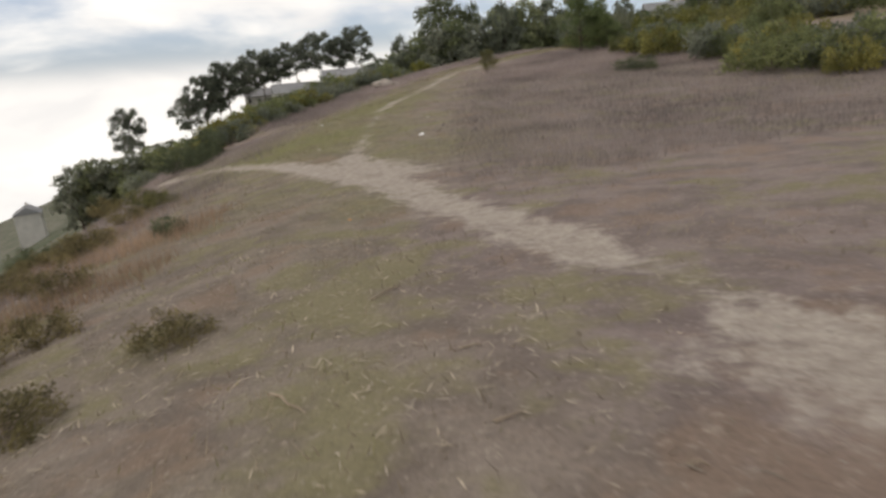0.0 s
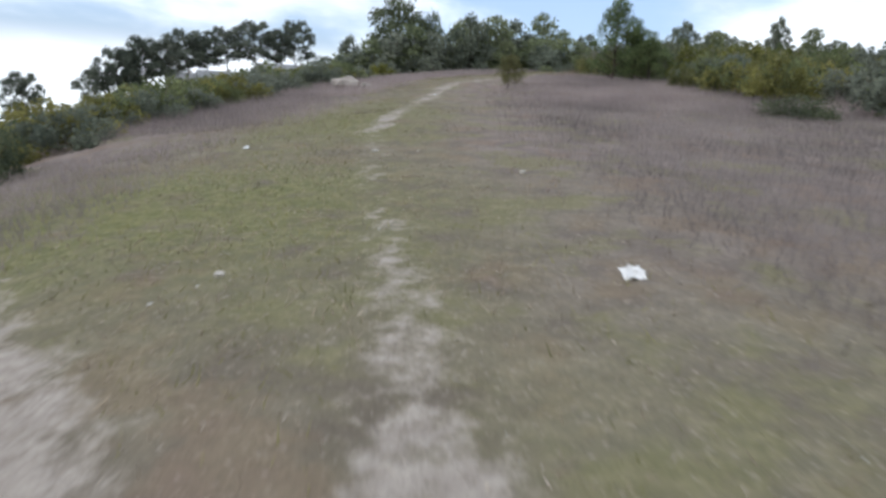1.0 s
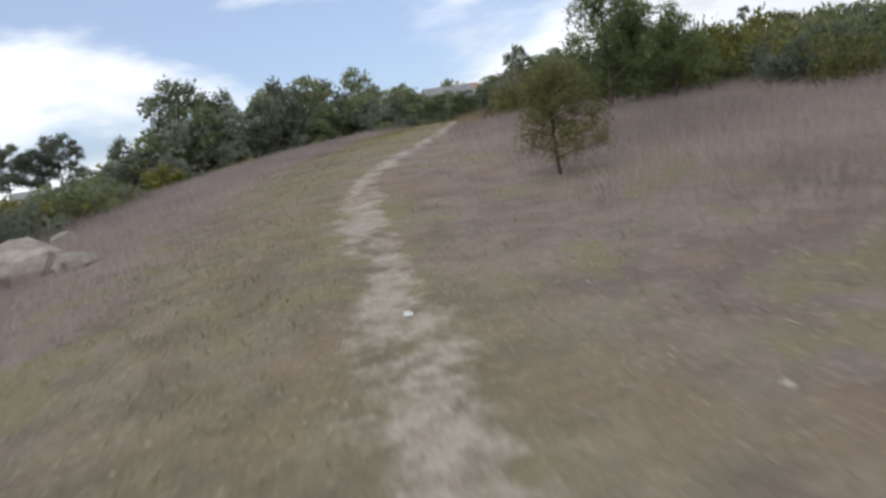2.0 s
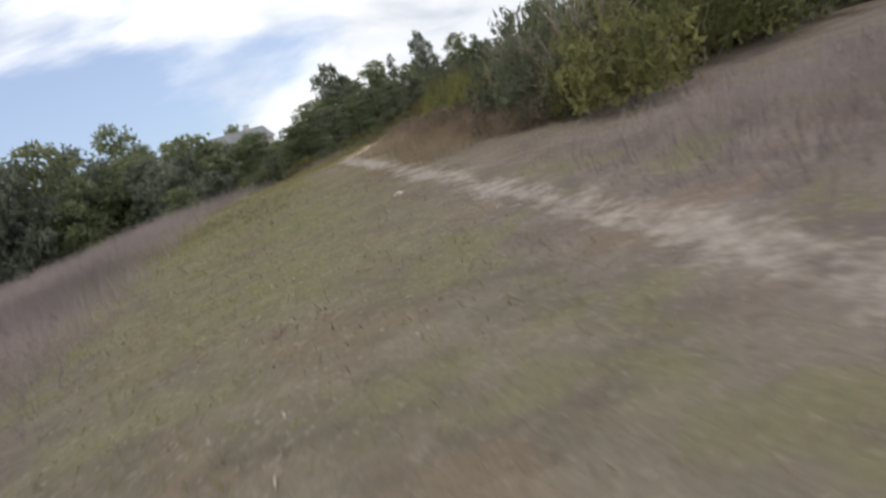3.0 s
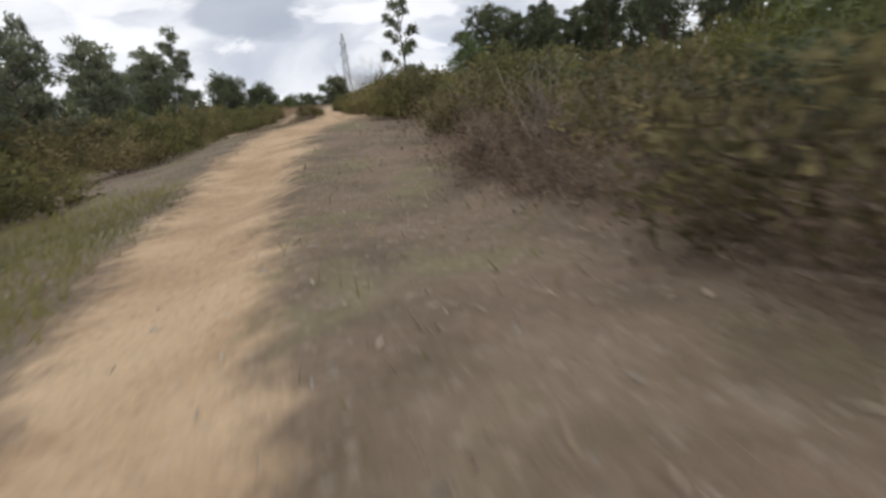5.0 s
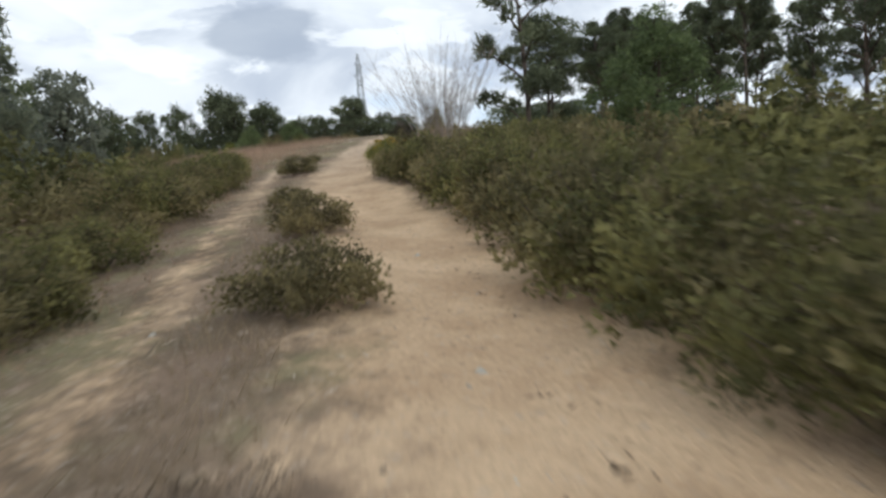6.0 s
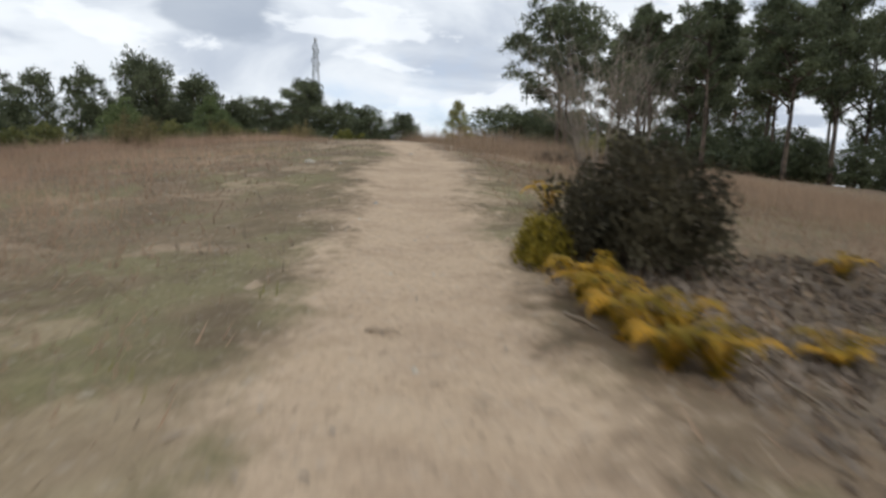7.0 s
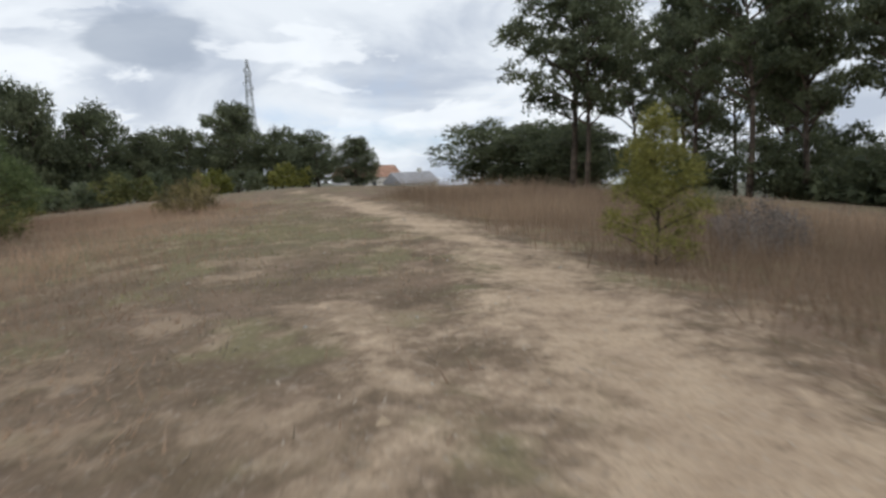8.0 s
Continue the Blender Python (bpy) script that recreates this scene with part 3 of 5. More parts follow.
def tube_mesh(name, runs, mat, sides=6, root=None, fork=False):
    """Tapered tubes along runs of (x, y, z, radius), one mesh; with a root, all grow out of that point."""
    verts, faces = ([], []) if root is None else ([np.array(root, float)], [])
    for run in runs:
        pts = np.asarray(run, float)
        start = len(verts)
        way = np.gradient(pts[:, :3], axis=0)
        way /= np.linalg.norm(way, axis=1)[:, None] + 1e-9
        a = np.cross(way, (0.31, 0.17, 0.93) if abs(way[0, 2]) < 0.85 else (1, 0.1, 0))
        a /= np.linalg.norm(a, axis=1)[:, None]
        b = np.cross(way, a)
        for p, u, v in zip(pts, a, b):
            for s in range(sides):
                t = 2 * math.pi * s / sides
                verts.append(p[:3] + p[3] * (math.cos(t) * u + math.sin(t) * v))
        for r in range(len(pts) - 1):
            for s in range(sides):
                o, n = start + r * sides, (s + 1) % sides
                faces.append((o + s, o + n, o + sides + n, o + sides + s))
        if fork and start:
            near = int(np.argmin([np.sum((v - pts[0, :3]) ** 2) for v in verts[:trunk_end]]))
            faces += [(near, start + (s + 1) % sides, start + s) for s in range(sides)]
        elif root is None:
            trunk_end = len(verts)
            faces.append(tuple(start + s for s in range(sides))[::-1])
        else:
            faces += [(0, start + (s + 1) % sides, start + s) for s in range(sides)]
        faces.append(tuple(start + (len(pts) - 1) * sides + s for s in range(sides)))
    me = bpy.data.meshes.new(name)
    me.from_pydata([tuple(map(float, v)) for v in verts], [], faces)
    me.polygons.foreach_set("use_smooth", [True] * len(me.polygons))
    me.materials.append(mat)
    return me


def curved(a, b, r0, r1, sag=0.0, n=5, wob=0.0):
    a, b = np.array(a, float), np.array(b, float)
    out = []
    for f in np.linspace(0, 1, n):
        p = a + f * (b - a) + np.array([0, 0, -sag * 4 * f * (1 - f)]) + wob * rng.normal(size=3) * (0 < f < 1)
        out.append((*p, r0 + f * (r1 - r0)))
    return out


def pine_tree(name, label, bare=0.5, spread=0.30, leaves=2600, size=0.42, mat=None, lean=0.0, puff=1.0, slim=.34, cone=0.0, limbs=22, deep=1.0):
    """A pine one unit of 10 m tall: a bare tapered trunk, limbs and a crown of separate rounded needle clumps with gaps between them."""
    tree = thing(name, label, "tree")
    h = 10.0
    base = 10 * bare
    trunk = [(lean * f * f * 10 + .12 * math.sin(5 * f), .12 * math.cos(4 * f) - .12, -0.3 + f * h * 0.96, 0.15 * (1 - f) + .03) for f in np.linspace(0, 1, 8)]
    runs, blobs = [trunk], []
    for k in range(limbs):
        f = k / (limbs - 1)
        z = base + (h - base) * (f ** 0.9) * 0.97
        reach = 10 * spread * (0.35 + 0.75 * math.sin(math.pi * min(1, 0.22 + 0.74 * f))) * rng.uniform(0.6, 1.2) * (1 + cone * (.5 - f))
        turn = k * 2.4 + rng.uniform(-.5, .5)
        cx = lean * (z / h) ** 2 * 10
        tip = np.array([cx + reach * math.cos(turn), reach * math.sin(turn), z + rng.uniform(.0, .9)])
        runs.append(curved((cx, 0, z - .6), tip, 0.07, 0.02, -.1, 4))
        blobs.append((*tip, puff * rng.uniform(.65, 1.0), deep * puff * rng.uniform(.45, .75)))
        if reach > 1.0:
            side = tip + np.array([-math.sin(turn), math.cos(turn), 0]) * rng.choice((-1, 1)) * rng.uniform(.5, 1.0) * puff + np.array([0, 0, rng.uniform(-.1, .5)])
            runs.append(curved(tip * .7 + np.array([cx * .3, 0, z * .3 - .2]), side, .035, .012, 0, 3))
            blobs.append((*side, puff * rng.uniform(.5, .85), deep * puff * rng.uniform(.4, .65)))
            blobs.append((cx + .5 * (tip[0] - cx), .5 * tip[1], z + .35, puff * rng.uniform(.5, .85), deep * puff * rng.uniform(.4, .7)))
    blobs.append((lean * 10, 0, h - .4, .75, .7))
    part("trunk", tube_mesh("trunk", runs, BARK, 5), tree)
    part("crown", leaf_mesh("crown", blobs, leaves, size, size * slim, mat or PINE, -.35, .35, False), tree)
    return tree


def leafy_tree(name, label, mat, leaves=2600, size=0.4, low=0.25, round_=0.38):
    """A broad-leaved tree 10 m tall with a low branching trunk and an uneven crown."""
    tree = thing(name, label, "tree")
    runs = [[(0, 0, -.3, .26), (.1, 0, 1.5, .2), (.05, .1, 3.5, .16), (0, 0, 6.5, .08)]]
    blobs = []
    for k in range(17):
        turn, f = k * 2.4, (k + .5) / 17
        z = 10 * (low + (0.90 - low) * f)
        reach = 10 * round_ * math.sin(math.pi * (0.18 + 0.72 * f)) * rng.uniform(.45, .85)
        tip = (reach * math.cos(turn), reach * math.sin(turn), z)
        runs.append(curved((0, 0, max(1.0, z * .55)), tip, .08, .02, -.2, 4))
        blobs.append((*tip, rng.uniform(1.3, 2.0), rng.uniform(1.0, 1.5)))
    blobs += [(0, 0, 10 * (low + .2), 2.4, 1.8), (0, 0, 10 * (low + .45), 2.4, 1.8)]
    part("trunk", tube_mesh("trunk", runs, BARK, 6), tree)
    part("crown", leaf_mesh("crown", blobs, leaves, size, size * .55, mat, shell=.4, kite=False), tree)
    return tree


def shrub(name, label, mat, leaves=1800, size=0.09, stems=14, tall=1.0, wide=0.75, upright=0.4, twig=None, kite=False):
    """A shrub one metre tall: many thin stems from the ground and a ragged mass of small leaves."""
    bush = thing(name, label, "shrub")
    runs, blobs = [], []
    for k in range(stems):
        turn, r = k * 2.4, wide * math.sqrt((k + .5) / stems)
        top = (r * math.cos(turn), r * math.sin(turn), tall * (1 - .55 * (r / wide) ** 2) * rng.uniform(.7, 1.02))
        runs.append(curved((.15 * top[0], .15 * top[1], -.05), top, .012, .004, -.03, 4, .02))
        blobs.append((top[0] * .95, top[1] * .95, top[2] * .72, .26 * rng.uniform(.7, 1.3), .30 * rng.uniform(.7, 1.25)))
        blobs.append((top[0] * .85, top[1] * .85, top[2] * .34, .28, .26))
        blobs.append((top[0] * .92, top[1] * .92, .13, .22, .17))
    part("stem", tube_mesh("stem", runs, twig or TWIG, 3, (0, 0, -.12)), bush)
    part("foliage", leaf_mesh("foliage", blobs, leaves, size, size * (.42 if kite else .55), mat, -upright, .3, kite), bush)
    return bush


def bare_shrub(name, label, stems=34, forks=4, tall=1.0, fan=0.5, thick=.011, leaves=0, mat=None):
    """A leafless many-stemmed shrub one unit tall."""
    bush = thing(name, label, "shrub")
    for k in range(stems):
        turn, tilt = rng.uniform(0, 6.28), fan * rng.uniform(.1, 1.0)
        top = np.array([tilt * math.cos(turn), tilt * math.sin(turn), tall * rng.uniform(.6, 1.0)])
        foot = np.array([.10 * math.cos(turn), .10 * math.sin(turn), -.03])
        runs = [curved(foot, top, thick, thick * .25, -.04, 5, .012)]
        for _ in range(forks):
            f = rng.uniform(.35, .85)
            a = foot + f * (top - foot)
            b = a + np.array([rng.normal() * .14, rng.normal() * .14, rng.uniform(.05, .28)])
            runs.append(curved(a, b, thick * .4, thick * .15, 0, 3))
        part("branch", tube_mesh("branch", runs, TWIG, 4, None, True), bush)
    if leaves:
        blobs = [(rng.normal() * .3, rng.normal() * .3, rng.uniform(.1, .55), .25, .2) for _ in range(14)]
        part("foliage", leaf_mesh("foliage", blobs, leaves, .07, .03, mat, 0, .2), bush)
    return bush


def scaled(x, y, wide, tall, turn=None, sink=0.0):
    """The pose of a plant on the ground, stretched to a width and a height factor."""
    turn = rng.uniform(0, 360) if turn is None else turn
    return pose(x, y, gz(x, y) - sink, 0, 0, turn) @ Matrix.Diagonal((wide, wide, tall, 1))


# The open way over the hill, which no shrub closes: x, y, half width.
OPEN_WAY = [(0, 0, .5), (-3.8, 4.8, .5), (-7.2, 11.7, .5), (-10.6, 21.1, .5), (-13.4, 30.8, .5), (-14.8, 40.2, .5), (-15.2, 49.5, .5), (-14.3, 58, .5), (-13.1, 65.3, .5), (-10.4, 72.2, .4), (-5.1, 79.5, .4),
            (1.6, 86.4, .5), (8.5, 93, .6), (14.7, 99.2, .5), (21, 104.7, .5), (27.7, 110.1, .5), (34.2, 115.2, .5)]


def clear_of_way(x, y, reach):
    d, w = way_distance(np.array([float(x)]), np.array([float(y)]), OPEN_WAY)
    return d[0] > w[0] + reach


def plant(models, places, group=""):
    """Sets models in turn at places of (x, y, width factor, height factor): the first use moves the model itself."""
    used = set()
    for k, (x, y, wide, tall) in enumerate(places):
        model = models[k % len(models)]
        if model not in used and not model.get("set"):
            used.add(model)
            model["set"] = 1
            model.matrix_basis = scaled(x, y, wide, tall)
        else:
            made = copy_thing(model, pose(0, 0, 0))
            made.matrix_basis = scaled(x, y, wide, tall)
            model = made
        if group:
            tagged(model, group=group)


def plant_to(models, places, group=""):
    """The same, for places of (x, y, width factor, height of the top)."""
    plant(models, [(x, y, wide, (top - gz(x, y)) / 10) for x, y, wide, top in places], group)


RIDGE_LENGTH = np.concatenate([[0], np.cumsum(np.linalg.norm(np.diff(RIDGE_AT[:, :2], axis=0), axis=1))])


def beside(s, d):
    """The place s metres along the ridge and d metres to its right."""
    out = []
    for k in (0, 1):
        out.append(np.interp(s, RIDGE_LENGTH, RIDGE_AT[:, k]))
    tx, ty = np.interp(s, RIDGE_LENGTH, RIDGE_WAY[:, 0]), np.interp(s, RIDGE_LENGTH, RIDGE_WAY[:, 1])
    return out[0] + ty * d, out[1] - tx * d

# ---- trees ----
pines = [pine_tree("pine_tree", "tall pine with a bare trunk and open dark crown", b, s, 7500, .30, None, l, p, .34, 0, n)
         for b, s, l, p, n in ((.38, .25, .03, 1.0, 24), (.46, .21, -.04, .9, 20), (.32, .18, .05, .9, 22), (.52, .17, .02, .8, 16))]
far_pines = [pine_tree("pine_tree", "distant dark green pine with a domed crown", b, s, 6200, .40, None, l, 1.3, .42, .25, 24, 1.7)
             for b, s, l in ((.06, .30, .03), (.02, .27, -.02), (.10, .32, .0))]
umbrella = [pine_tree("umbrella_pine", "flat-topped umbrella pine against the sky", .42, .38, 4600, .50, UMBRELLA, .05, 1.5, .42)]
young = [pine_tree("young_pine", "young bright green pine rising from dry grass", .02, .22, 9000, .36, YOUNG_PINE, 0, 1.15, .26, 1.1, 26, 2.0)]
sapling = [pine_tree("young_pine", "thin olive pine sapling with a bare foot beside the trail", .16, .26, 9000, .46, SAPLING, 0, 1.6, .2, .7, 18, 2.0)]
slim_pines = [pine_tree("young_pine", "slim young pine among the shrubs", .05, .17, 5200, .36, EUCALYPT, 0, 1.1, .34),
              pine_tree("young_pine", "dark bushy young pine on the slope", .03, .26, 7500, .38, SLOPE_PINE, 0, 1.25, .34)]
tuft_pine = [pine_tree("young_pine", "thin young pine with upright tufts on the crest", .10, .20, 3000, .42, PINE, 0, .8, .3, .9, 14, 1.3)]
oaks = [leafy_tree("evergreen_oak", "dense dark evergreen oak with a rounded crown", OAK, 7500, .36, .04, .42)]
# The crowns' paleness is haze put into their leaf colour.
far_oaks = [leafy_tree("leafy_tree", "distant dark leafy tree beyond the slope", HAZED_LEAVES, 3200, .59, .05, .42),
            leafy_tree("leafy_tree", "green leafy tree beyond the slope", HAZED_GREEN, 3000, .56, .06, .38)]

# The pine wood to the right of the last stretch.
plant_to(pines, [(78, 126, 1.5, 17.6), (66.5, 115, 1.0, 13.8), (68.2, 112.5, 1.0, 14), (60.1, 110.5, .9, 12.8), (84, 119.7, 1.1, 15.6), (73, 108, 1.0, 14.5), (62, 104, .9, 14), (56, 101, .9, 13.5), (75, 118, .9, 13.5), (88, 112, 1.1, 15.5), (66, 98, .9, 14), (80, 104, 1.0, 15), (50, 94, .9, 13), (92, 124, 1.1, 16), (58, 92, 1.0, 14)], "pine wood")
plant_to(pines, [(70, 90, 1.0, 15), (84, 95, 1.1, 15), (44, 86, .9, 12.5), (60, 82, 1.0, 14), (96, 116, 1.1, 16), (54, 106, .8, 11), (78, 113, 1.0, 15), (64, 107, .8, 11.5), (70, 102, .9, 13), (52, 88, .9, 13), (40, 80, .9, 12), (83.5, 119, 1.1, 17), (76.2, 124.6, 1.1, 16)], "pine wood")
plant_to(oaks, [(91.8, 138.2, 1.2, 10.2), (92.3, 130.1, 1.4, 9.8), (96, 134, 1.3, 9.8), (89.5, 134, 1.1, 9.4), (88, 128.6, 1.1, 9.2), (-47.5, 124.7, 1.5, 13.4), (-43.2, 129.5, 1.2, 11.4), (84, 127, .9, 8.6), (78, 121, .7, 7.2), (70, 117, .6, 6)])
plant_to(oaks, [(67.4, 114.3, .4, 6.6), (67.7, 110.6, .36, 5.8), (65.6, 107.8, .36, 5.8), (61.5, 106.8, .3, 5.4), (67.4, 105.3, .36, 5.8), (58.5, 103, .3, 5.2), (63.4, 110.6, .34, 6.0), (70.6, 112.4, .5, 6.8), (63.6, 105.0, .34, 5.6), (72, 106.5, .5, 6.6), (60.6, 101, .34, 5.2), (76, 110, .6, 7.2), (70, 100, .5, 6.4)], "undergrowth of the wood")
plant_to(far_pines, [(93, 118, .8, 9.5), (84, 100, .8, 10), (95, 111, .8, 10), (72, 86, .9, 10)], "pine wood")
# The treeline to the left of it.
plant_to(far_pines, [(74, 178.2, 1.0, 14.2), (77.9, 175.7, 1.0, 12.8), (85.1, 176.7, .9, 10.8), (81.9, 166.2, .8, 10.1), (83.5, 161.5, 1.0, 12.6), (86.1, 159, .9, 9.1), (86.5, 153.7, .8, 8.6), (79, 187, 1.0, 15.6), (84.7, 183.6, 1.1, 14.1), (92.6, 183.6, .7, 11.7), (92.1, 170.4, 1.05, 14.1), (93.9, 160.6, 1.0, 10.3), (97, 167, .9, 11.1), (100, 158, .9, 9.8), (69.4, 186.4, .9, 13.4), (73.6, 181.8, 1.0, 15.4), (62, 184, .9, 12.6), (54, 178, .9, 12), (47, 166, .8, 9.5), (88, 175, .9, 11.5), (40, 172, .9, 11.5)], "treeline")
plant_to(far_pines, [(106, 162, .9, 9.2), (30, 166, .9, 11), (98, 175, 1.0, 12), (66, 180, .7, 9.5), (78, 180, .8, 9.8), (84, 176, .7, 8.8), (96, 163, .8, 8.5), (103, 168, .8, 9.5), (70, 183, 1.0, 9), (75, 178, 1.0, 10), (81, 181, 1.1, 10), (87, 180, 1.1, 9.5), (93, 176, 1.0, 9.4), (58, 180, 1.0, 9), (50, 173, 1.0, 9), (35, 170, 1.0, 10), (44, 176, 1.0, 10)], "treeline")
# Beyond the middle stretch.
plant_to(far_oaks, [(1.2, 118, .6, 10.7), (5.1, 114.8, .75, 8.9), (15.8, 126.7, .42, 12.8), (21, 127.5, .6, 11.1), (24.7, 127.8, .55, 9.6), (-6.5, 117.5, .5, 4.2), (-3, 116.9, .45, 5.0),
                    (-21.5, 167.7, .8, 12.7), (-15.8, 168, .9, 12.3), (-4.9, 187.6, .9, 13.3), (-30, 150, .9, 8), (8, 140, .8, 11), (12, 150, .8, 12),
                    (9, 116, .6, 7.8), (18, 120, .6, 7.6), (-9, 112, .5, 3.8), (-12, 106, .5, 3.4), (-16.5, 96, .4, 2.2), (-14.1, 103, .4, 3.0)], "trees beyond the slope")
plant_to(slim_pines, [(2.8, 101.5, .26, 6.9), (-.4, 96.6, .34, 5.7), (7.9, 104, .4, 6.3), (12.4, 107.0, .34, 6.6), (13.2, 106.2, .34, 7.3), (-9.6, 82.6, .44, 3.0), (-7.4, 84.4, .44, 3.3), (-5.6, 86.6, .44, 3.6),
                      (-3.4, 89.2, .42, 4.0), (-8.8, 87.8, .45, 2.7), (-1.2, 92, .44, 4.3), (-6, 91.5, .5, 4.2), (1.8, 95.6, .4, 4.6), (-11.5, 91, .5, 3.4),
                      (5.4, 98.6, .34, 5.0), (-4.6, 66.2, .28, 3.2), (9.0, 101.4, .4, 5.4)], "young pines on the slope")
plant_to(tuft_pine, [(23.0, 100.4, .5, 8.6)])
# Beyond the first stretch.
plant_to(young, [(-7.7, 49.5, .40, 4.3), (-6.6, 50.4, .40, 3.0), (-5.8, 49.4, .36, 2.4), (25.6, 98.0, .5, 6.3), (28.6, 99.4, .4, 5.0), (43.6, 131.8, .36, 6.9), (38.5, 131, .3, 6.0), (34.4, 125.2, .26, 6.0)])
plant_to(sapling, [(-11.7, 38.75, .15, .50)])
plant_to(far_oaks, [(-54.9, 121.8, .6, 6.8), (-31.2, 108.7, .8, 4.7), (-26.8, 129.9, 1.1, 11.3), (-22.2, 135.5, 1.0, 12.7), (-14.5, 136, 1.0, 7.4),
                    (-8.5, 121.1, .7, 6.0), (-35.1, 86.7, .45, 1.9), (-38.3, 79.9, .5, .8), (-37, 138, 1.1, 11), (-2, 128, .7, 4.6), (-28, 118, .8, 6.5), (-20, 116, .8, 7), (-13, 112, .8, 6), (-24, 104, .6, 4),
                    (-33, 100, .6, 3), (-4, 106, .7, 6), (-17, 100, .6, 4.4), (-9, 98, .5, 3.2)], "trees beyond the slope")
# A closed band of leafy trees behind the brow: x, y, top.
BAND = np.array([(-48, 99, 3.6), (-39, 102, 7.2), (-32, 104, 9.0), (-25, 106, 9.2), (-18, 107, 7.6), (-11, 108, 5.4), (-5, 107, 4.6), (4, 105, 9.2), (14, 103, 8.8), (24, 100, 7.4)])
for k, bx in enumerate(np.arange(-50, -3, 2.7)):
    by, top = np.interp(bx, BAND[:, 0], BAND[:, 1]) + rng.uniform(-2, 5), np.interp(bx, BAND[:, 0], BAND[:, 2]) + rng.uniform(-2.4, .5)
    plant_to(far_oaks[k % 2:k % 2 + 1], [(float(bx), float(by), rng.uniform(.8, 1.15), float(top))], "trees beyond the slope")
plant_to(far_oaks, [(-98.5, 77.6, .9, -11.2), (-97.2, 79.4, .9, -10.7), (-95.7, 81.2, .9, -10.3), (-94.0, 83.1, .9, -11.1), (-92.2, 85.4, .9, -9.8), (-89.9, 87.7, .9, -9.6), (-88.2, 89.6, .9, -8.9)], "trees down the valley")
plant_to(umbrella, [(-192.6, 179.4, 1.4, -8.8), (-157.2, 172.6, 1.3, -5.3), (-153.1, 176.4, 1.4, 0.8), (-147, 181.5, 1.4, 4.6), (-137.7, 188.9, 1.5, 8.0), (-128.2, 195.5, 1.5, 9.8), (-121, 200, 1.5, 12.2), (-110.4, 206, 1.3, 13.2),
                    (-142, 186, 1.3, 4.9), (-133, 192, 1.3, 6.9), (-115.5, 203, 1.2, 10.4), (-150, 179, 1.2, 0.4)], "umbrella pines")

# ---- shrubs ----
heath = [shrub("heath_shrub", "brownish green heath shrub beside the sandy track", HEATH, 3300, .060, 9, 1.0, .85, .4, BARK),
         shrub("heath_shrub", "dense olive-green heath shrub beside the sandy track", OLIVE, 3300, .060, 9, 1.0, .8, .4, BARK),
         shrub("heath_shrub", "dark green leafy shrub with brown twigs", OAK, 2300, .072, 8, 1.0, .75, .4, BARK)]
back_heath = [shrub("heath_shrub", "brownish green heath shrub behind the track edge", HEATH, 1500, .082, 6, 1.0, .85, .4, BARK), shrub("heath_shrub", "olive-green heath shrub behind the track edge", OLIVE, 1500, .085, 6, 1.0, .85, .4, BARK)]
broad = [shrub("broad_shrub", "green leafy shrub on the hill slope", SHRUB, 1900, .085, 9, 1.0, .8),
         shrub("broad_shrub", "yellowish green shrub on the hill slope", BRIGHT, 1900, .085, 9, 1.0, .8),
         shrub("broad_shrub", "grey-green shrub on the hill slope", EUCALYPT, 1900, .085, 9, 1.0, .8)]
far_broad = [shrub("broad_shrub", "green shrub far down the slope", SHRUB, 800, .15, 5, 1.0, .8), shrub("broad_shrub", "yellowish green shrub far down the slope", BRIGHT, 800, .15, 5, 1.0, .8),
             shrub("broad_shrub", "grey-green shrub far down the slope", EUCALYPT, 800, .15, 5, 1.0, .8), shrub("broad_shrub", "dark green shrub far down the slope", OAK, 800, .15, 5, 1.0, .8)]
# The grey-green one shares the leaf colour with haze painted in.
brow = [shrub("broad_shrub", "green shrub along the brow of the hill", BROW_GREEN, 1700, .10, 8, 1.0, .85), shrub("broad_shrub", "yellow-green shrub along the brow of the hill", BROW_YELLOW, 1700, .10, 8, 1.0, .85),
        shrub("broad_shrub", "grey-green shrub along the brow of the hill", HAZED_LEAVES, 1700, .10, 8, 1.0, .85)]
bramble = [shrub("dead_bramble", "brown dead bramble mound in dry grass", DEAD, 2600, .056, 10, .9, .9, .6)]
low_heath = [shrub("heath_shrub", "low fuzzy brown-green heath shrub in the track", HEATH, 5200, .062, 12, 1.0, .8, .6, BARK)]
near_bramble = [shrub("dead_bramble", "low brown dead bramble beside the path", DEAD, 3200, .046, 10, .9, .9, .9)]
bank_shrubs = [shrub("broad_shrub", "yellow-green leafy shrub on the bank", BRIGHT, 3000, .052, 12, 1.0, .8), shrub("broad_shrub", "olive-green leafy shrub on the bank", SHRUB, 3000, .052, 12, 1.0, .8)]
close_shrubs = [shrub("broad_shrub", "yellow-green fine-leaved shrub above the path", BRIGHT, 5500, .029, 14, 1.0, .8, .4), shrub("broad_shrub", "olive-green fine-leaved shrub above the path", SHRUB, 5500, .029, 14, 1.0, .8, .4)]
dark_bush = [shrub("dark_bush", "dense dark rounded bush beside the sandy track", DUSK, 11000, .055, 16, .95, .75, .2)]
bare = [bare_shrub("bare_shrub", "grey leafless many-stemmed shrub", 70, 7, 1.0, .72, .0030)]
snag = [bare_shrub("dry_thicket", "tangle of grey dead branches with sparse leaves", 26, 7, 1.0, .75, .012, 500, HEATH)]
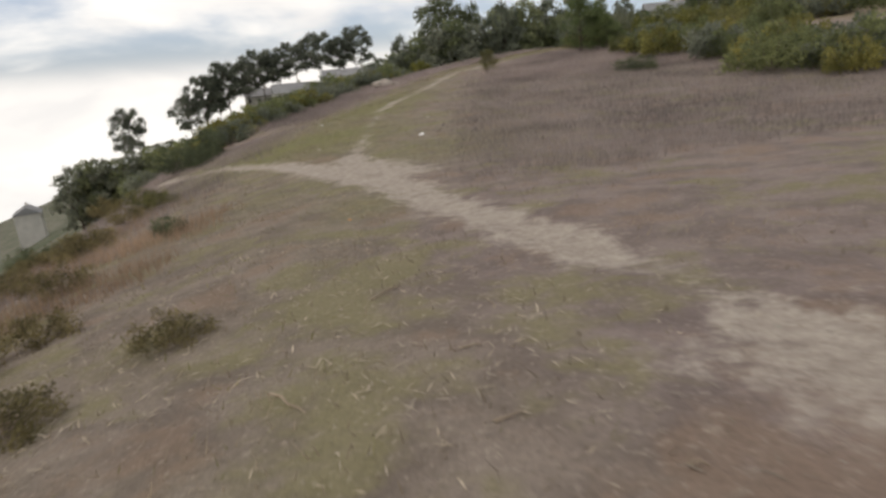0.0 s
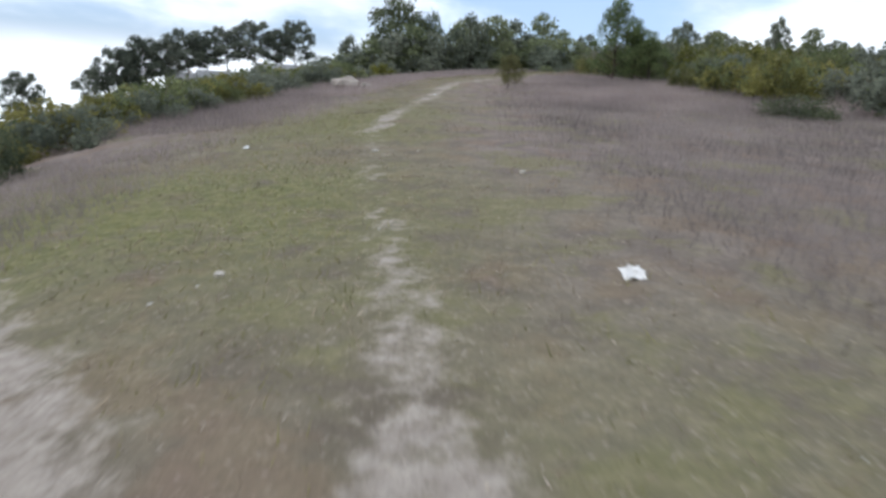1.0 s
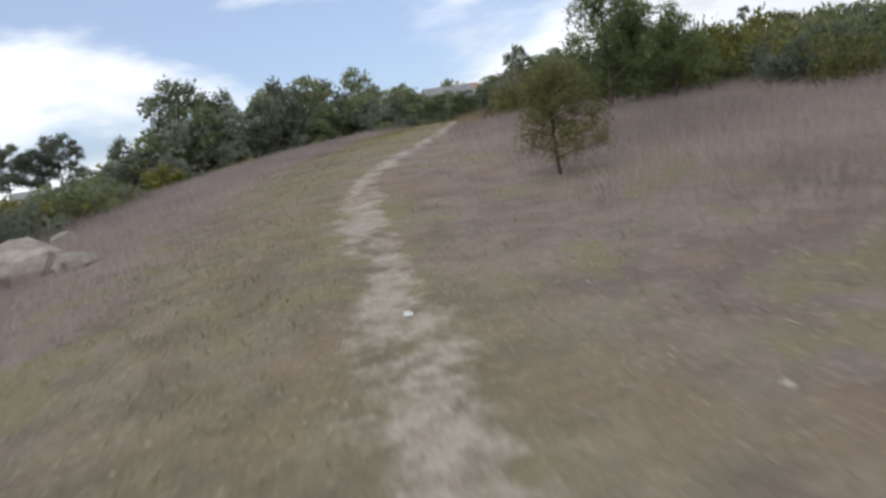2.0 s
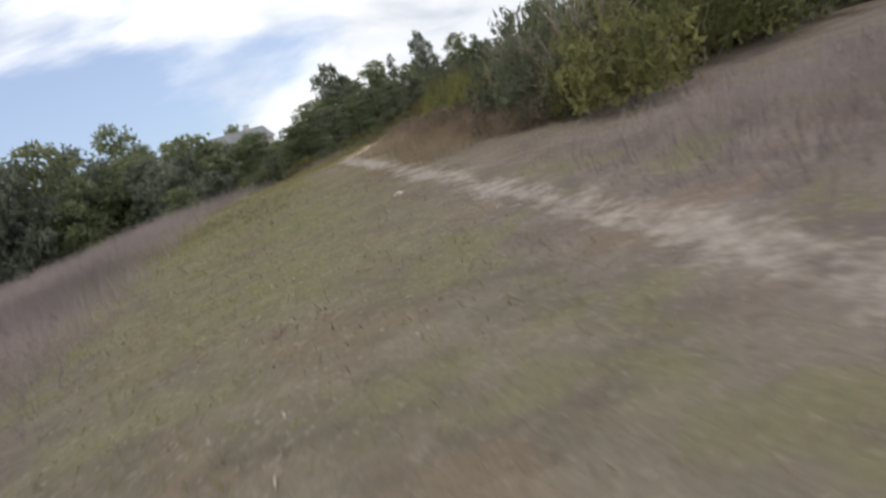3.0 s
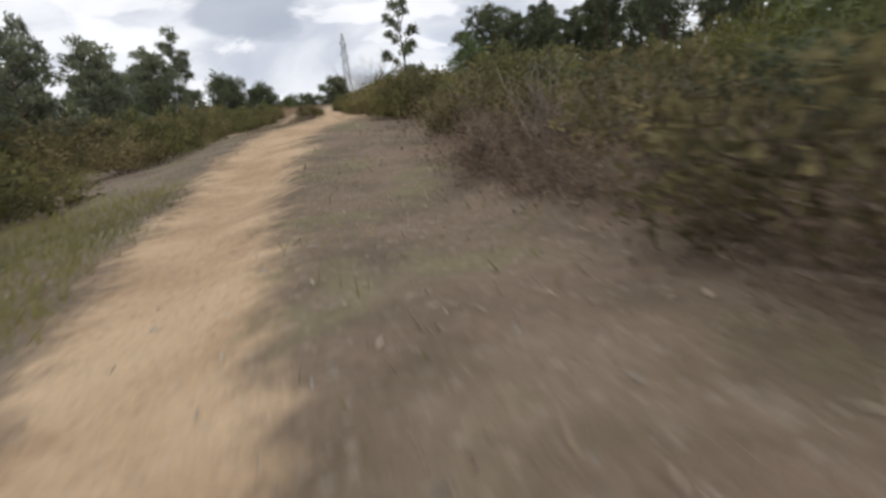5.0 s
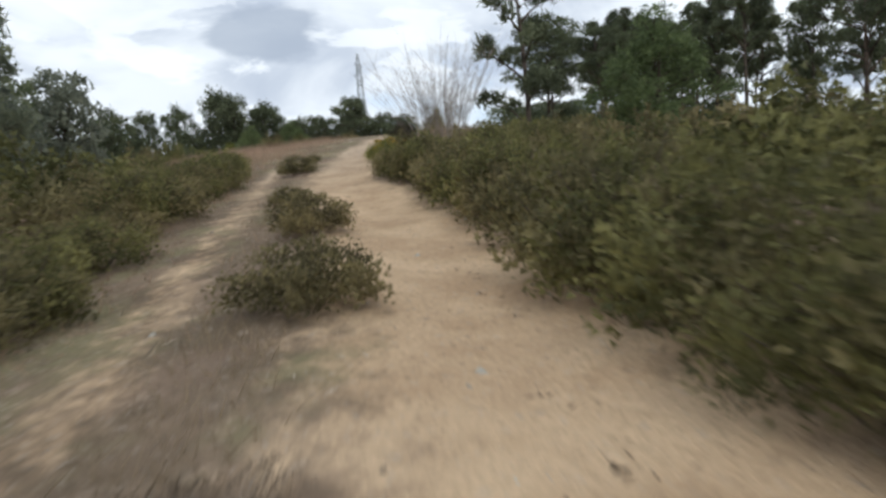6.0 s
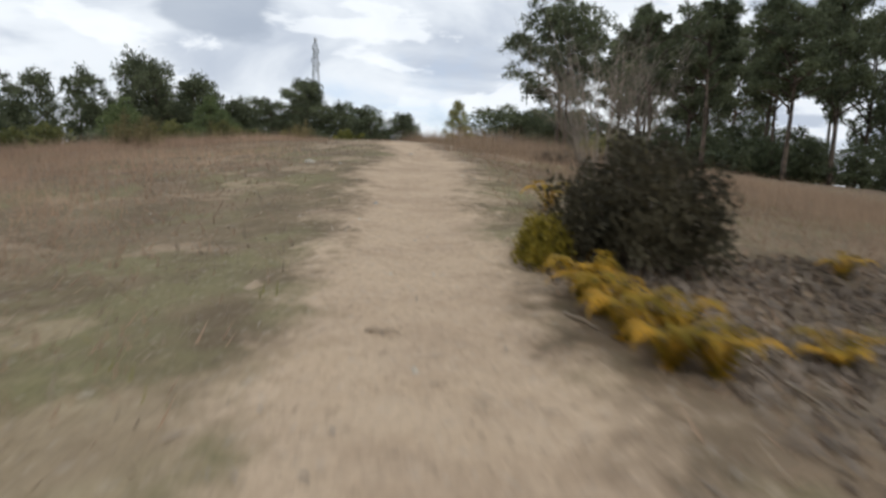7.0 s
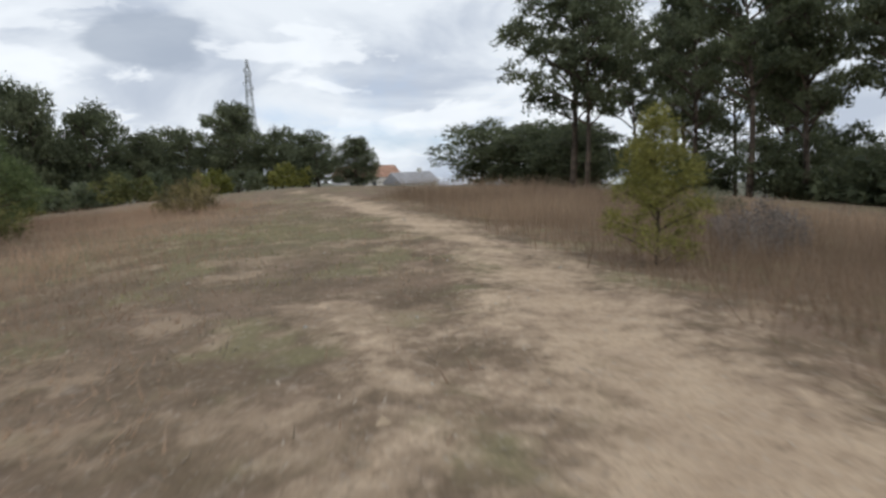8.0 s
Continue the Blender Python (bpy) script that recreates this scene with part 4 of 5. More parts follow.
grey_bush = [shrub("dry_bush", "rounded grey dry bush in tall grass", GREY_BUSH, 5200, .05, 14, .9, .8, .3)]
dead_stems = [bare_shrub("bare_shrub", "pale dead stems standing in the bramble", 14, 5, 1.0, .55, .007)]
fern_bush = [shrub("fern_bush", "yellow-olive fern bush at the track edge", FERN_OLIVE, 2600, .09, 12, .9, .7, .5, BARK)]
golden = [shrub("yellow_shrub", "low yellow-green shrub at the track edge", LIME_PINE, 6500, .05, 20, .8, .8, .5)]


def strip_of(models, edge, depth, count, low, high, wide=1.0, group=""):
    """Shrubs along an edge line of (x, y), reaching depth metres to its right (negative: to its left)."""
    line = np.array(edge, float)
    run = np.concatenate([[0], np.cumsum(np.linalg.norm(np.diff(line, axis=0), axis=1))])
    spots = []
    for k in range(count):
        s = run[-1] * (k + rng.uniform(.1, .9)) / count
        x, y = np.interp(s, run, line[:, 0]), np.interp(s, run, line[:, 1])
        i = min(len(line) - 2, int(np.searchsorted(run, s, side="right")) - 1)
        tx, ty = (line[i + 1] - line[i]) / np.linalg.norm(line[i + 1] - line[i])
        tall = rng.uniform(low, high)
        d = math.copysign(tall * wide * .55, depth) + depth * rng.random() ** 1.2
        x, y = float(x + ty * d), float(y - tx * d)
        if clear_of_way(x, y, .72 * tall * wide):
            spots.append((x, y, tall * wide * rng.uniform(.9, 1.2), tall))
    plant(models, spots, group)


RIGHT_EDGE = [(2.2, 85.3), (5.4, 88.6), (7.9, 90.6), (8.75, 91.65), (9.95, 92.75), (11.45, 94.35), (13.1, 95.7), (15.1, 98.1), (16.3, 99.6), (16.9, 100.1)]
LEFT_EDGE = [(-.4, 86.8), (4.7, 91.8), (7.2, 94.0), (8.4, 95.4), (9.9, 96.5), (11.0, 97.9), (12.0, 98.8), (14.0, 100.7), (15.7, 102.3), (17.4, 103.9)]
strip_of(heath[:2], RIGHT_EDGE, .25, 44, .6, .95, .9, "shrubs along the track")
strip_of(back_heath, [(x + 1.3, y - 1.3) for x, y in RIGHT_EDGE], 5.0, 40, .9, 1.45, 1.1, "shrubs along the track")
strip_of(heath[:2], LEFT_EDGE, -.4, 32, .5, .85, 1.0, "shrubs along the track")
strip_of(back_heath, [(x - .9, y + .9) for x, y in LEFT_EDGE], -5.5, 34, .95, 1.5, 1.1, "shrubs along the track")
plant(heath[:2], [(14.5, 102.1, 0.80, 0.72), (15.2, 102.7, 0.80, 0.72), (15.9, 103.6, 0.80, 0.72), (16.6, 104.1, 0.80, 0.72), (16.9, 104.9, 0.80, 0.72), (17.8, 105.6, 0.80, 0.72), (13.4, 103.2, 0.90, 0.81), (14.1, 103.8, 0.90, 0.81), (14.8, 104.7, 0.90, 0.81), (15.5, 105.2, 0.90, 0.81), (15.9, 106.0, 0.90, 0.81), (16.7, 106.7, 0.90, 0.81)], "shrubs along the track")
plant(heath[:2], [(18.3, 98.7, .9, .85), (19.2, 99.3, .9, .9), (20.2, 99.6, .9, .85), (19.0, 98.2, 1.0, .95), (20.2, 98.6, 1.0, 1.0), (21.4, 99.6, 1.0, .95), (22.4, 100.4, .9, .85), (17.4, 98.2, .85, .9), (21.6, 98.2, 1.1, 1.1), (23.0, 99.2, 1.1, 1.1)], "shrubs along the track")
plant(heath[:2], [(16.75, 99.65, .5, .5), (17.2, 100.0, .5, .55), (17.6, 100.35, .5, .5), (18.0, 100.7, .5, .5), (18.45, 101.0, .45, .45), (17.5, 99.5, .7, .7), (18.1, 100.0, .7, .7), (18.8, 100.5, .65, .6), (19.1, 101.2, .4, .4)], "shrubs along the track")
plant(near_bramble, [(9.2, 94.2, .4, .25)], "low shrubs in the track")
plant(low_heath, [(17.0, 102.3, .48, .42), (12.5, 97.2, .5, .42), (10.8, 95.5, .55, .4), (14.0, 99.2, .3, .25), (19.6, 104.6, .3, .22)], "low shrubs in the track")
# The bank right of the climb: dead bramble in front, green shrubs behind.
BANK = [(-10.0, 61.2), (-9.0, 63.6), (-8.8, 65.6), (-8.3, 67.8), (-7.7, 69.6), (-7.4, 71.0), (-8.05, 72.2), (-7.9, 73.9), (-7.2, 75.3), (-5.8, 76.9), (-4.2, 78.8), (-1.6, 81.8), (2.5, 84.8)]
strip_of(near_bramble, BANK, .5, 40, .32, .55, 1.05, "dead bramble on the bank")
strip_of(bramble, [(x + .5, y - .3) for x, y in BANK[:6]], 2.0, 24, .65, .95, 1.0, "dead bramble on the bank")
strip_of(bramble, [(x + .4, y - .3) for x, y in BANK[6:]], .5, 16, .38, .55, 1.1, "dead bramble on the bank")
strip_of(dead_stems, [(x + .1, y) for x, y in BANK], .9, 16, .5, .85, .9, "dead stems on the bank")
plant(dead_stems, [(-7.5, 74.2, .6, .55), (-7.3, 73.8, .5, .55), (-7.1, 73.5, .5, .6), (-6.8, 73.2, .6, .75), (-6.9, 74.2, .6, .7)], "dead stems on the bank")
strip_of(bank_shrubs, [(-7.2, 63.5), (-6.4, 66), (-5.7, 69.6)], 3.0, 26, 1.5, 2.1, .75, "green shrubs on the bank")
strip_of(close_shrubs, [(-4.8, 70.2), (-4.5, 72.0), (-4.2, 73.4)], 1.6, 8, 1.9, 2.4, .62, "green shrubs on the bank")
plant(close_shrubs, [(-4.4, 75.0, 1.5, 2.1), (-3.7, 74.2, 1.5, 2.2), (-4.8, 73.9, 1.3, 2.0), (-3.3, 75.9, 1.5, 2.0)], "green shrubs on the bank")
strip_of(close_shrubs, [(-3.6, 74.4), (-2.6, 76.2)], 2.4, 5, 1.1, 1.5, .75, "green shrubs on the bank")
strip_of(broad, [(-6.0, 58), (-3.4, 66), (-1.5, 73)], 8.0, 26, 2.0, 2.9, .9, "green shrubs on the bank")
strip_of(heath, [(-3.9, 79.4), (-.6, 82.4), (2.5, 84.8)], 1.6, 9, .7, 1.0, 1.1, "green shrubs on the bank")
strip_of(bank_shrubs, [(-2.6, 76.6), (-.4, 78.8), (2.2, 81.2), (4.8, 84.0)], 4.5, 14, .9, 1.3, .8, "green shrubs on the bank")
plant([broad[2], broad[0]], [(-8.4, 61.2, 1.5, 2.2), (-7.2, 63.0, 1.6, 2.4), (-9.2, 59.2, 1.4, 2.2), (-7.4, 60.2, 1.7, 2.7), (-6.0, 62.4, 1.8, 2.8), (-6.6, 58.6, 2.0, 2.6), (-4.6, 60.8, 2.0, 2.8), (-9.2, 57.4, 1.4, 1.9)], "dark thicket")
plant(bank_shrubs, [(-6.3, 69.2, 1.0, 1.3), (-6.1, 70.5, 1.0, 1.3), (-6.2, 71.7, .95, 1.2), (-5.6, 72.6, 1.0, 1.35), (-5.2, 71.2, 1.1, 1.6), (-5.4, 69.7, 1.1, 1.6), (-6.8, 68.1, .9, 1.2), (-7.0, 66.8, .9, 1.2), (-7.4, 65.4, .9, 1.2), (-4.9, 73.6, 1.0, 1.3)], "green shrubs on the bank")
plant(bramble, [(-6.9, 70.1, .8, .8), (-6.8, 71.3, .8, .8), (-7.3, 69.0, .8, .7)], "dead bramble on the bank")
plant(near_bramble, [(-9.9, 60.2, .7, .6), (-9.6, 61.8, .8, .6), (-9.9, 59.0, .8, .7), (-8.6, 65.4, .8, .8), (-8.9, 66.6, .7, .6), (-7.9, 68.0, .9, .8), (-8.2, 71.4, .7, .6), (-7.6, 71.0, .9, .8)], "dead bramble on the bank")
plant(snag, [(-8.4, 60.6, 1.7, 1.7), (-8.9, 59.0, 1.8, 1.9), (-7.0, 63.2, 1.6, 1.6), (-5.8, 61.4, 2.0, 2.2), (-6.6, 65.8, 1.2, 1.0), (-5.6, 73.4, .8, .9)], "dead thicket")
# The slope left of the climb.
plant(heath, [(-8.9, 77.3, .45, .4), (-8.3, 78.0, .5, .45), (-7.6, 78.5, .5, .45), (-6.9, 79.4, .5, .45), (-6.1, 80.4, .5, .5), (-9.7, 76.9, .5, .4)], "shrubs on the slope")
strip_of(heath, [(-10.4, 78.0), (-9.4, 78.4), (-7.6, 79.6), (-5.2, 82.2), (-2.6, 85.2), (-.5, 87.0)], -1.2, 16, .5, .9, 1.2, "shrubs on the slope")
strip_of([broad[0], broad[2], heath[2]], [(-12.0, 83.0), (-9.6, 82.4), (-6.6, 85), (-3, 88.5)], -7.0, 24, 1.3, 2.4, .9, "shrubs on the slope")
strip_of(far_broad, [(-27, 60), (-26, 70), (-23, 80), (-18, 90)], -14.0, 26, .9, 1.7, 1.2, "shrubs on the slope")
# The first stretch: shrubs below the left edge and along the brow ahead.
strip_of(brow, [(-25, 30), (-26, 38), (-27, 48), (-26, 58)], -14.0, 28, 1.0, 1.8, 1.3, "shrubs below the brow")
strip_of(brow, [(-34, 60), (-30, 76), (-24, 92), (-12, 100)], -12.0, 30, 1.8, 3.2, 1.1, "shrubs below the brow")
strip_of(brow, [(1, 78), (3, 70), (4, 62)], -8.0, 16, 1.8, 2.8, 1.0, "shrubs on the brow")
strip_of([brow[0], brow[2], brow[0], brow[1]], [(-5.6, 50), (-4.0, 43), (-2.4, 37), (.6, 30), (2.0, 23)], -6.0, 36, 1.1, 2.0, .9, "shrubs on the brow")
plant(broad, [(-4.4, 44.2, .9, 1.5), (-3.6, 51.6, 1.6, 2.4), (-5.0, 52.4, 1.5, 2.7)])
plant(heath, [(-11.0, 8.6, .8, .6), (-12.6, 12.2, .7, .5), (-8.6, 8.4, .5, .4), (-10.6, 6.8, .7, .5), (-15, 14.0, .8, .6), (-17.5, 12, 1.0, .8), (-20, 17, 1.0, .8)], "low shrubs on the slope")
plant(heath[:1], [(-5.8, 3.8, 0.50, 0.38), (-8.0, 5.7, 0.60, 0.45), (-3.9, 2.2, 0.45, 0.34), (-11.5, 9.2, 0.70, 0.52), (-3.7, 3.4, 0.38, 0.29), (-12.4, 11.0, 0.70, 0.52), (-114.5, 73.1, 0.80, 0.60)], "low shrubs on the slope")
strip_of([brow[1], brow[0], brow[2]], [(-18.6, 22.5), (-19.4, 28), (-20.4, 34), (-21.4, 42), (-22.5, 52)], -3.5, 40, .8, 1.5, 1.15, "shrubs below the brow")
strip_of(heath[:1], [(-5.2, 2.8), (-8.0, 5.6), (-11.5, 9.2), (-14.0, 12.5)], -3.0, 16, .35, .6, 1.2, "low shrubs on the slope")
plant(heath[2:], [(-18.2, 20.6, 1.25, 1.6), (-19.6, 20.2, 1.1, 1.3), (-17.6, 19.4, .8, .9), (-2.3, 31.6, 1.3, .85)], "dark shrubs on the brow")
# The last stretch.
plant(bare, [(20.4, 101.3, 2.3, 2.7), (29.2, 107.1, 2.0, 2.1)], "bare shrubs by the track")
plant(dark_bush, [(24.45, 105.5, .60, .84), (22.6, 103.2, .4, .4)])
plant(golden, [(19.5, 102.2, .52, .62), (42.6, 110.8, 1.6, 1.5)])
plant(fern_bush, [(24.1, 105.9, .22, .34), (24.4, 105.98, .22, .30)], "yellow fern bushes")
plant(fern_bush, [(20.13, 102.94, 0.34, 0.34), (20.16, 102.72, 0.36, 0.36), (20.22, 102.51, 0.36, 0.36), (20.54, 102.80, 0.30, 0.30), (21.40, 102.44, 0.22, 0.22)], "yellow fern bushes")
plant(bramble, [(33.9, 109.5, .7, .42), (34.7, 109.0, .9, .5), (44.8, 113.0, .6, .4)])
plant(heath, [(30.4, 118.6, .75, .95), (41.2, 128.2, .9, 1.2), (34.5, 125.5, .8, 1.0), (46.6, 128.5, 1.0, 1.2), (24, 117.5, .9, 1.1), (27, 121.5, 1.0, 1.2), (21.5, 115.5, 1.0, 1.2)], "shrubs in the dry grass")
plant(broad[2:], [(50.2, 116.0, .9, .7)])
strip_of(far_broad, [(38, 133), (52, 140), (66, 148), (80, 150)], -14.0, 18, 1.6, 2.6, 1.2, "shrubs in the dry grass")
strip_of(far_broad[3:], [(52, 100), (45, 91), (38, 82)], -20.0, 20, 1.6, 2.8, 1.3, "undergrowth of the wood")
strip_of(far_broad[3:], [(62, 116), (60, 108), (56, 100), (48, 92)], -26.0, 40, 1.4, 2.6, 1.3, "undergrowth of the wood")
stalked = [pine_tree("young_pine", "young yellow-green pine with a bare foot in dry grass", .06, .22, 10000, .40, LIME_PINE, 0, 1.4, .22, 1.3, 24, 1.5)]
plant_to(stalked, [(41.3, 116.0, .15, 6.2)])
plant(grey_bush, [(42.9, 114.9, .62, .85), (44.1, 115.3, .55, .6)], "grey bushes in the dry grass")


# ---- grass ----


def blades(name, label, mat, count, s0, s1, d0, d1, tall, wide, keep, lean=.35, bias=1.0):
    """Single tapered blades standing on the ground beside the ridge, one mesh."""
    s = rng.uniform(s0, s1, count)
    d = d0 + (d1 - d0) * rng.random(count) ** bias
    x, y = beside(s, d)
    x, y = x + rng.normal(size=count) * .15, y + rng.normal(size=count) * .15
    chance = keep(x, y, s, d) * np.clip(1.25 - 2.6 * wear(x, y), 0, 1)
    live = rng.random(count) < chance
    x, y, s, d = x[live], y[live], s[live], d[live]
    n = len(x)
    z = height(x, y) - .01
    h = tall * (.45 + .9 * rng.random(n) ** 1.5)
    turn, tip = rng.uniform(0, 6.283, n), rng.normal(size=(n, 2)) * lean
    wx, wy = np.cos(turn) * wide * (.6 + .8 * rng.random(n)), np.sin(turn) * wide * (.6 + .8 * rng.random(n))
    verts = np.stack([np.c_[x - wx, y - wy, z], np.c_[x + wx, y + wy, z], np.c_[x + tip[:, 0] * h, y + tip[:, 1] * h, z + h]], 1).reshape(-1, 3)
    me = mesh_of(name, verts, np.arange(3 * n).reshape(-1, 3), mat)
    tagged(new(name, me), label, "grass", kind="stuff")


def patchy(x, y, scale, low, high):
    v = np.sin(x * scale + 2 * np.sin(y * scale * .7)) * np.sin(y * scale * 1.1 + 2 * np.sin(x * scale * .6 + 1))
    return step(v, low, high)


END = float(RIDGE_LENGTH[-1])


def at_y(v):
    return float(np.interp(v, RIDGE_AT[:, 1], RIDGE_LENGTH))


blades("dry_grass", "short dry brown grass over the hilltop", STRAW, 150000, 2, END, -5, 5, .075, .006, lambda x, y, s, d: .30 + .55 * patchy(x, y, .8, -.4, .4), .6)
blades("green_grass", "short green grass in patches among the dry turf", GREEN, 90000, 2, at_y(84), -9, 2.5, .08, .005,
       lambda x, y, s, d: np.clip(patchy(x, y, .55, -.1, .6) * .35 + .8 * (np.abs(d + 1.3) < 1.1) + .7 * (np.abs(d + 3.0) < 2.6) * (np.abs(y - 20) < 6), 0, 1) * step(np.abs(d), 9, 4) * (.25 + .75 * step(y, 11, 16)), .8)
blades("green_grass", "thin green grass beside the sandy track", GREEN, 12000, at_y(97), END, -4, 5, .07, .005, lambda x, y, s, d: patchy(x, y, .6, .1, .7), .5)
blades("green_grass", "long yellow-green grass beside the climb", GREEN, 34000, at_y(60), at_y(78), -8, .2, .13, .005, lambda x, y, s, d: (.25 + .75 * patchy(x, y, .8, -.4, .5)) * (wear(x, y) < .3), .45)
blades("green_grass", "green grass strip above the left slope", GREEN, 16000, at_y(71), at_y(84), -2.6, -.7, .12, .005, lambda x, y, s, d: np.ones(len(x)), .5)
PURPLE_SIDES = ((at_y(8), at_y(32), 2.4, 20, 100000, .20), (at_y(30), at_y(56), 2.4, 20, 80000, .34), (at_y(26), at_y(60), -2.0, -14, 85000, .32), (at_y(50), at_y(72), -2.2, -9, 64000, .40),
                (at_y(2), at_y(24), -3.0, -12, 60000, .20))
for s0, s1, d0, d1, count, tall in PURPLE_SIDES:
    blades("tall_dry_grass", "knee-high purplish brown dry grass on the hillside", TALL, count, s0, s1, d0, d1, tall, .005,
           lambda x, y, s, d, a=abs(d0): np.clip((np.abs(d) - a) / 2.0, .10, 1) * (.72 + .28 * patchy(x, y, .9, -.5, .5)), .3, 1.25)
for s0, s1, d0, d1, count in ((at_y(99), END + 5, -1.7, -18, 120000), (at_y(106), END + 5, 2.6, 13, 80000)):
    blades("tall_dry_grass", "knee-high orange-brown dry grass beside the track", RUST, count, s0, s1, d0, d1, .34, .004,
           lambda x, y, s, d, a=abs(d0): np.clip((np.abs(d) - a) / 2.5, .12, 1) * (.5 + .5 * patchy(x, y, .45, -.5, .3)), .25, 1.25)
blades("tall_dry_grass", "thigh-high brown dry grass round the young pine", RUST, 26000, at_y(113), END + 4, 1.9, 9, .58, .004, lambda x, y, s, d: np.clip((d - 1.8) / 1.2, .1, 1) * (.55 + .45 * patchy(x, y, .6, -.5, .3)), .2)
blades("dry_grass", "dry brown grass strip between the two ruts", GOLD, 11000, at_y(88), at_y(100), -.95, .05, .10, .005, lambda x, y, s, d: .15 + .85 * patchy(x, y, .7, -.3, .4), .5)
blades("dry_grass", "short tawny grass beside the sandy track", RUST, 70000, at_y(95), END, -5.5, 4.5, .085, .006, lambda x, y, s, d: np.clip((np.abs(d) - .4) / 1.0, .08, 1), .6)
blades("tall_dry_grass", "brown dry grass on the slope below the first trail", RUST, 44000, 2, at_y(13), -1.8, -9, .26, .005, lambda x, y, s, d: patchy(x, y, .7, -.2, .4), .3)
blades("bank_grass", "thin bleached stalks at the foot of the bank", GOLD, 5200, at_y(72.4), at_y(77.5), .7, 1.7, .26, .004, lambda x, y, s, d: np.clip((d - .6) / .8, .1, 1) * patchy(x, y, 1.6, -.2, .5), .5)
blades("bank_grass", "golden dry grass and dead stalks on the bank", GOLD, 42000, at_y(60), at_y(86), 1.3, 5.0, .42, .004, lambda x, y, s, d: np.clip((d - 1.2) / 1.2, .08, 1) * (.35 + .65 * patchy(x, y, 1.1, -.4, .4)), .4)


blades("bank_grass", "bleached dry stalks above the left slope", STRAW, 9000, at_y(73.5), at_y(81), -1.5, -2.7, .30, .004, lambda x, y, s, d: .4 + .6 * patchy(x, y, 1.4, -.3, .4), .45)


def chaff(name, label, mat, count, s0, s1, d0, d1, length, width, keep, lift=.01):
    """Bits of straw, bark and leaf lying flat or slightly tilted on the ground, one mesh."""
    s, d = rng.uniform(s0, s1, count), rng.uniform(d0, d1, count)
    x, y = beside(s, d)
    live = rng.random(count) < keep(x, y, d)
    x, y = x[live], y[live]
    n = len(x)
    turn, l, w = rng.uniform(0, 6.283, n), length * (.4 + 1.2 * rng.random(n)), width * (.5 + rng.random(n))
    z = height(x, y) + .006
    ax, ay, tilt = np.cos(turn) * l / 2, np.sin(turn) * l / 2, rng.random(n) * lift
    bx, by = -np.sin(turn) * w / 2, np.cos(turn) * w / 2
    verts = np.stack([np.c_[x - ax, y - ay, z], np.c_[x + bx, y + by, z + tilt * .7], np.c_[x + ax, y + ay, z + tilt], np.c_[x - bx, y - by, z + tilt * .7]], 1).reshape(-1, 3)
    tagged(new(name, mesh_of(name, verts, np.arange(4 * n).reshape(-1, 4), mat)), label, "litter", kind="stuff")


chaff("straw_litter", "bleached straw and bark bits strewn over the turf", CHAFF, 24000, 2, END, -3.2, 3.2, .06, .010, lambda x, y, d: .35 + .5 * patchy(x, y, 1.3, -.3, .5), .02)
chaff("straw_litter", "pale dead stalks and bark on the first slope", CHAFF, 1800, at_y(.6), at_y(6), -2.6, 1.6, .09, .009, lambda x, y, d: .3 + .6 * patchy(x, y, 1.6, -.2, .5), .04)
chaff("leaf_litter", "grey dead leaves and twigs beside the track", LEAF_LITTER, 26000, at_y(101.5), at_y(107), 1.0, 4.0, .045, .022, lambda x, y, d: np.clip((d - .6) / .8, 0, 1), .05)
chaff("leaf_litter", "grey brown dead leaves under the bank", LEAF_LITTER, 8000, at_y(66), at_y(86), .9, 3.5, .04, .014, lambda x, y, d: np.clip((d - .4) / .8, 0, 1) * np.clip(1 - 2.5 * wear(x, y), 0, 1), .05)


def clods(name, label, mat, count, s0, s1, d0, d1, size, keep):
    """Small flattened stones and clods, each an uneven six-sided lump, one mesh."""
    s, d = rng.uniform(s0, s1, count), rng.uniform(d0, d1, count)
    x, y = beside(s, d)
    live = rng.random(count) < keep(x, y)
    x, y = x[live], y[live]
    n = len(x)
    r = size * (.4 + 1.4 * rng.random(n) ** 3)
    z = height(x, y)
    ring = []
    for k in range(5):
        t = 1.2566 * k + rng.normal(size=n) * .2
        ring.append(np.c_[x + r * np.cos(t) * (.7 + .6 * rng.random(n)), y + r * np.sin(t) * (.7 + .6 * rng.random(n)), z - .01])
    top = np.c_[x + rng.normal(size=n) * r * .2, y + rng.normal(size=n) * r * .2, z + r * (.35 + .3 * rng.random(n))]
    verts = np.stack([*ring, top], 1).reshape(-1, 3)
    k = np.arange(n)[:, None] * 6
    faces = np.concatenate([k + [i, (i + 1) % 5, 5] for i in range(5)])
    tagged(new(name, mesh_of(name, verts, faces, mat)), label, "stones", kind="stuff")


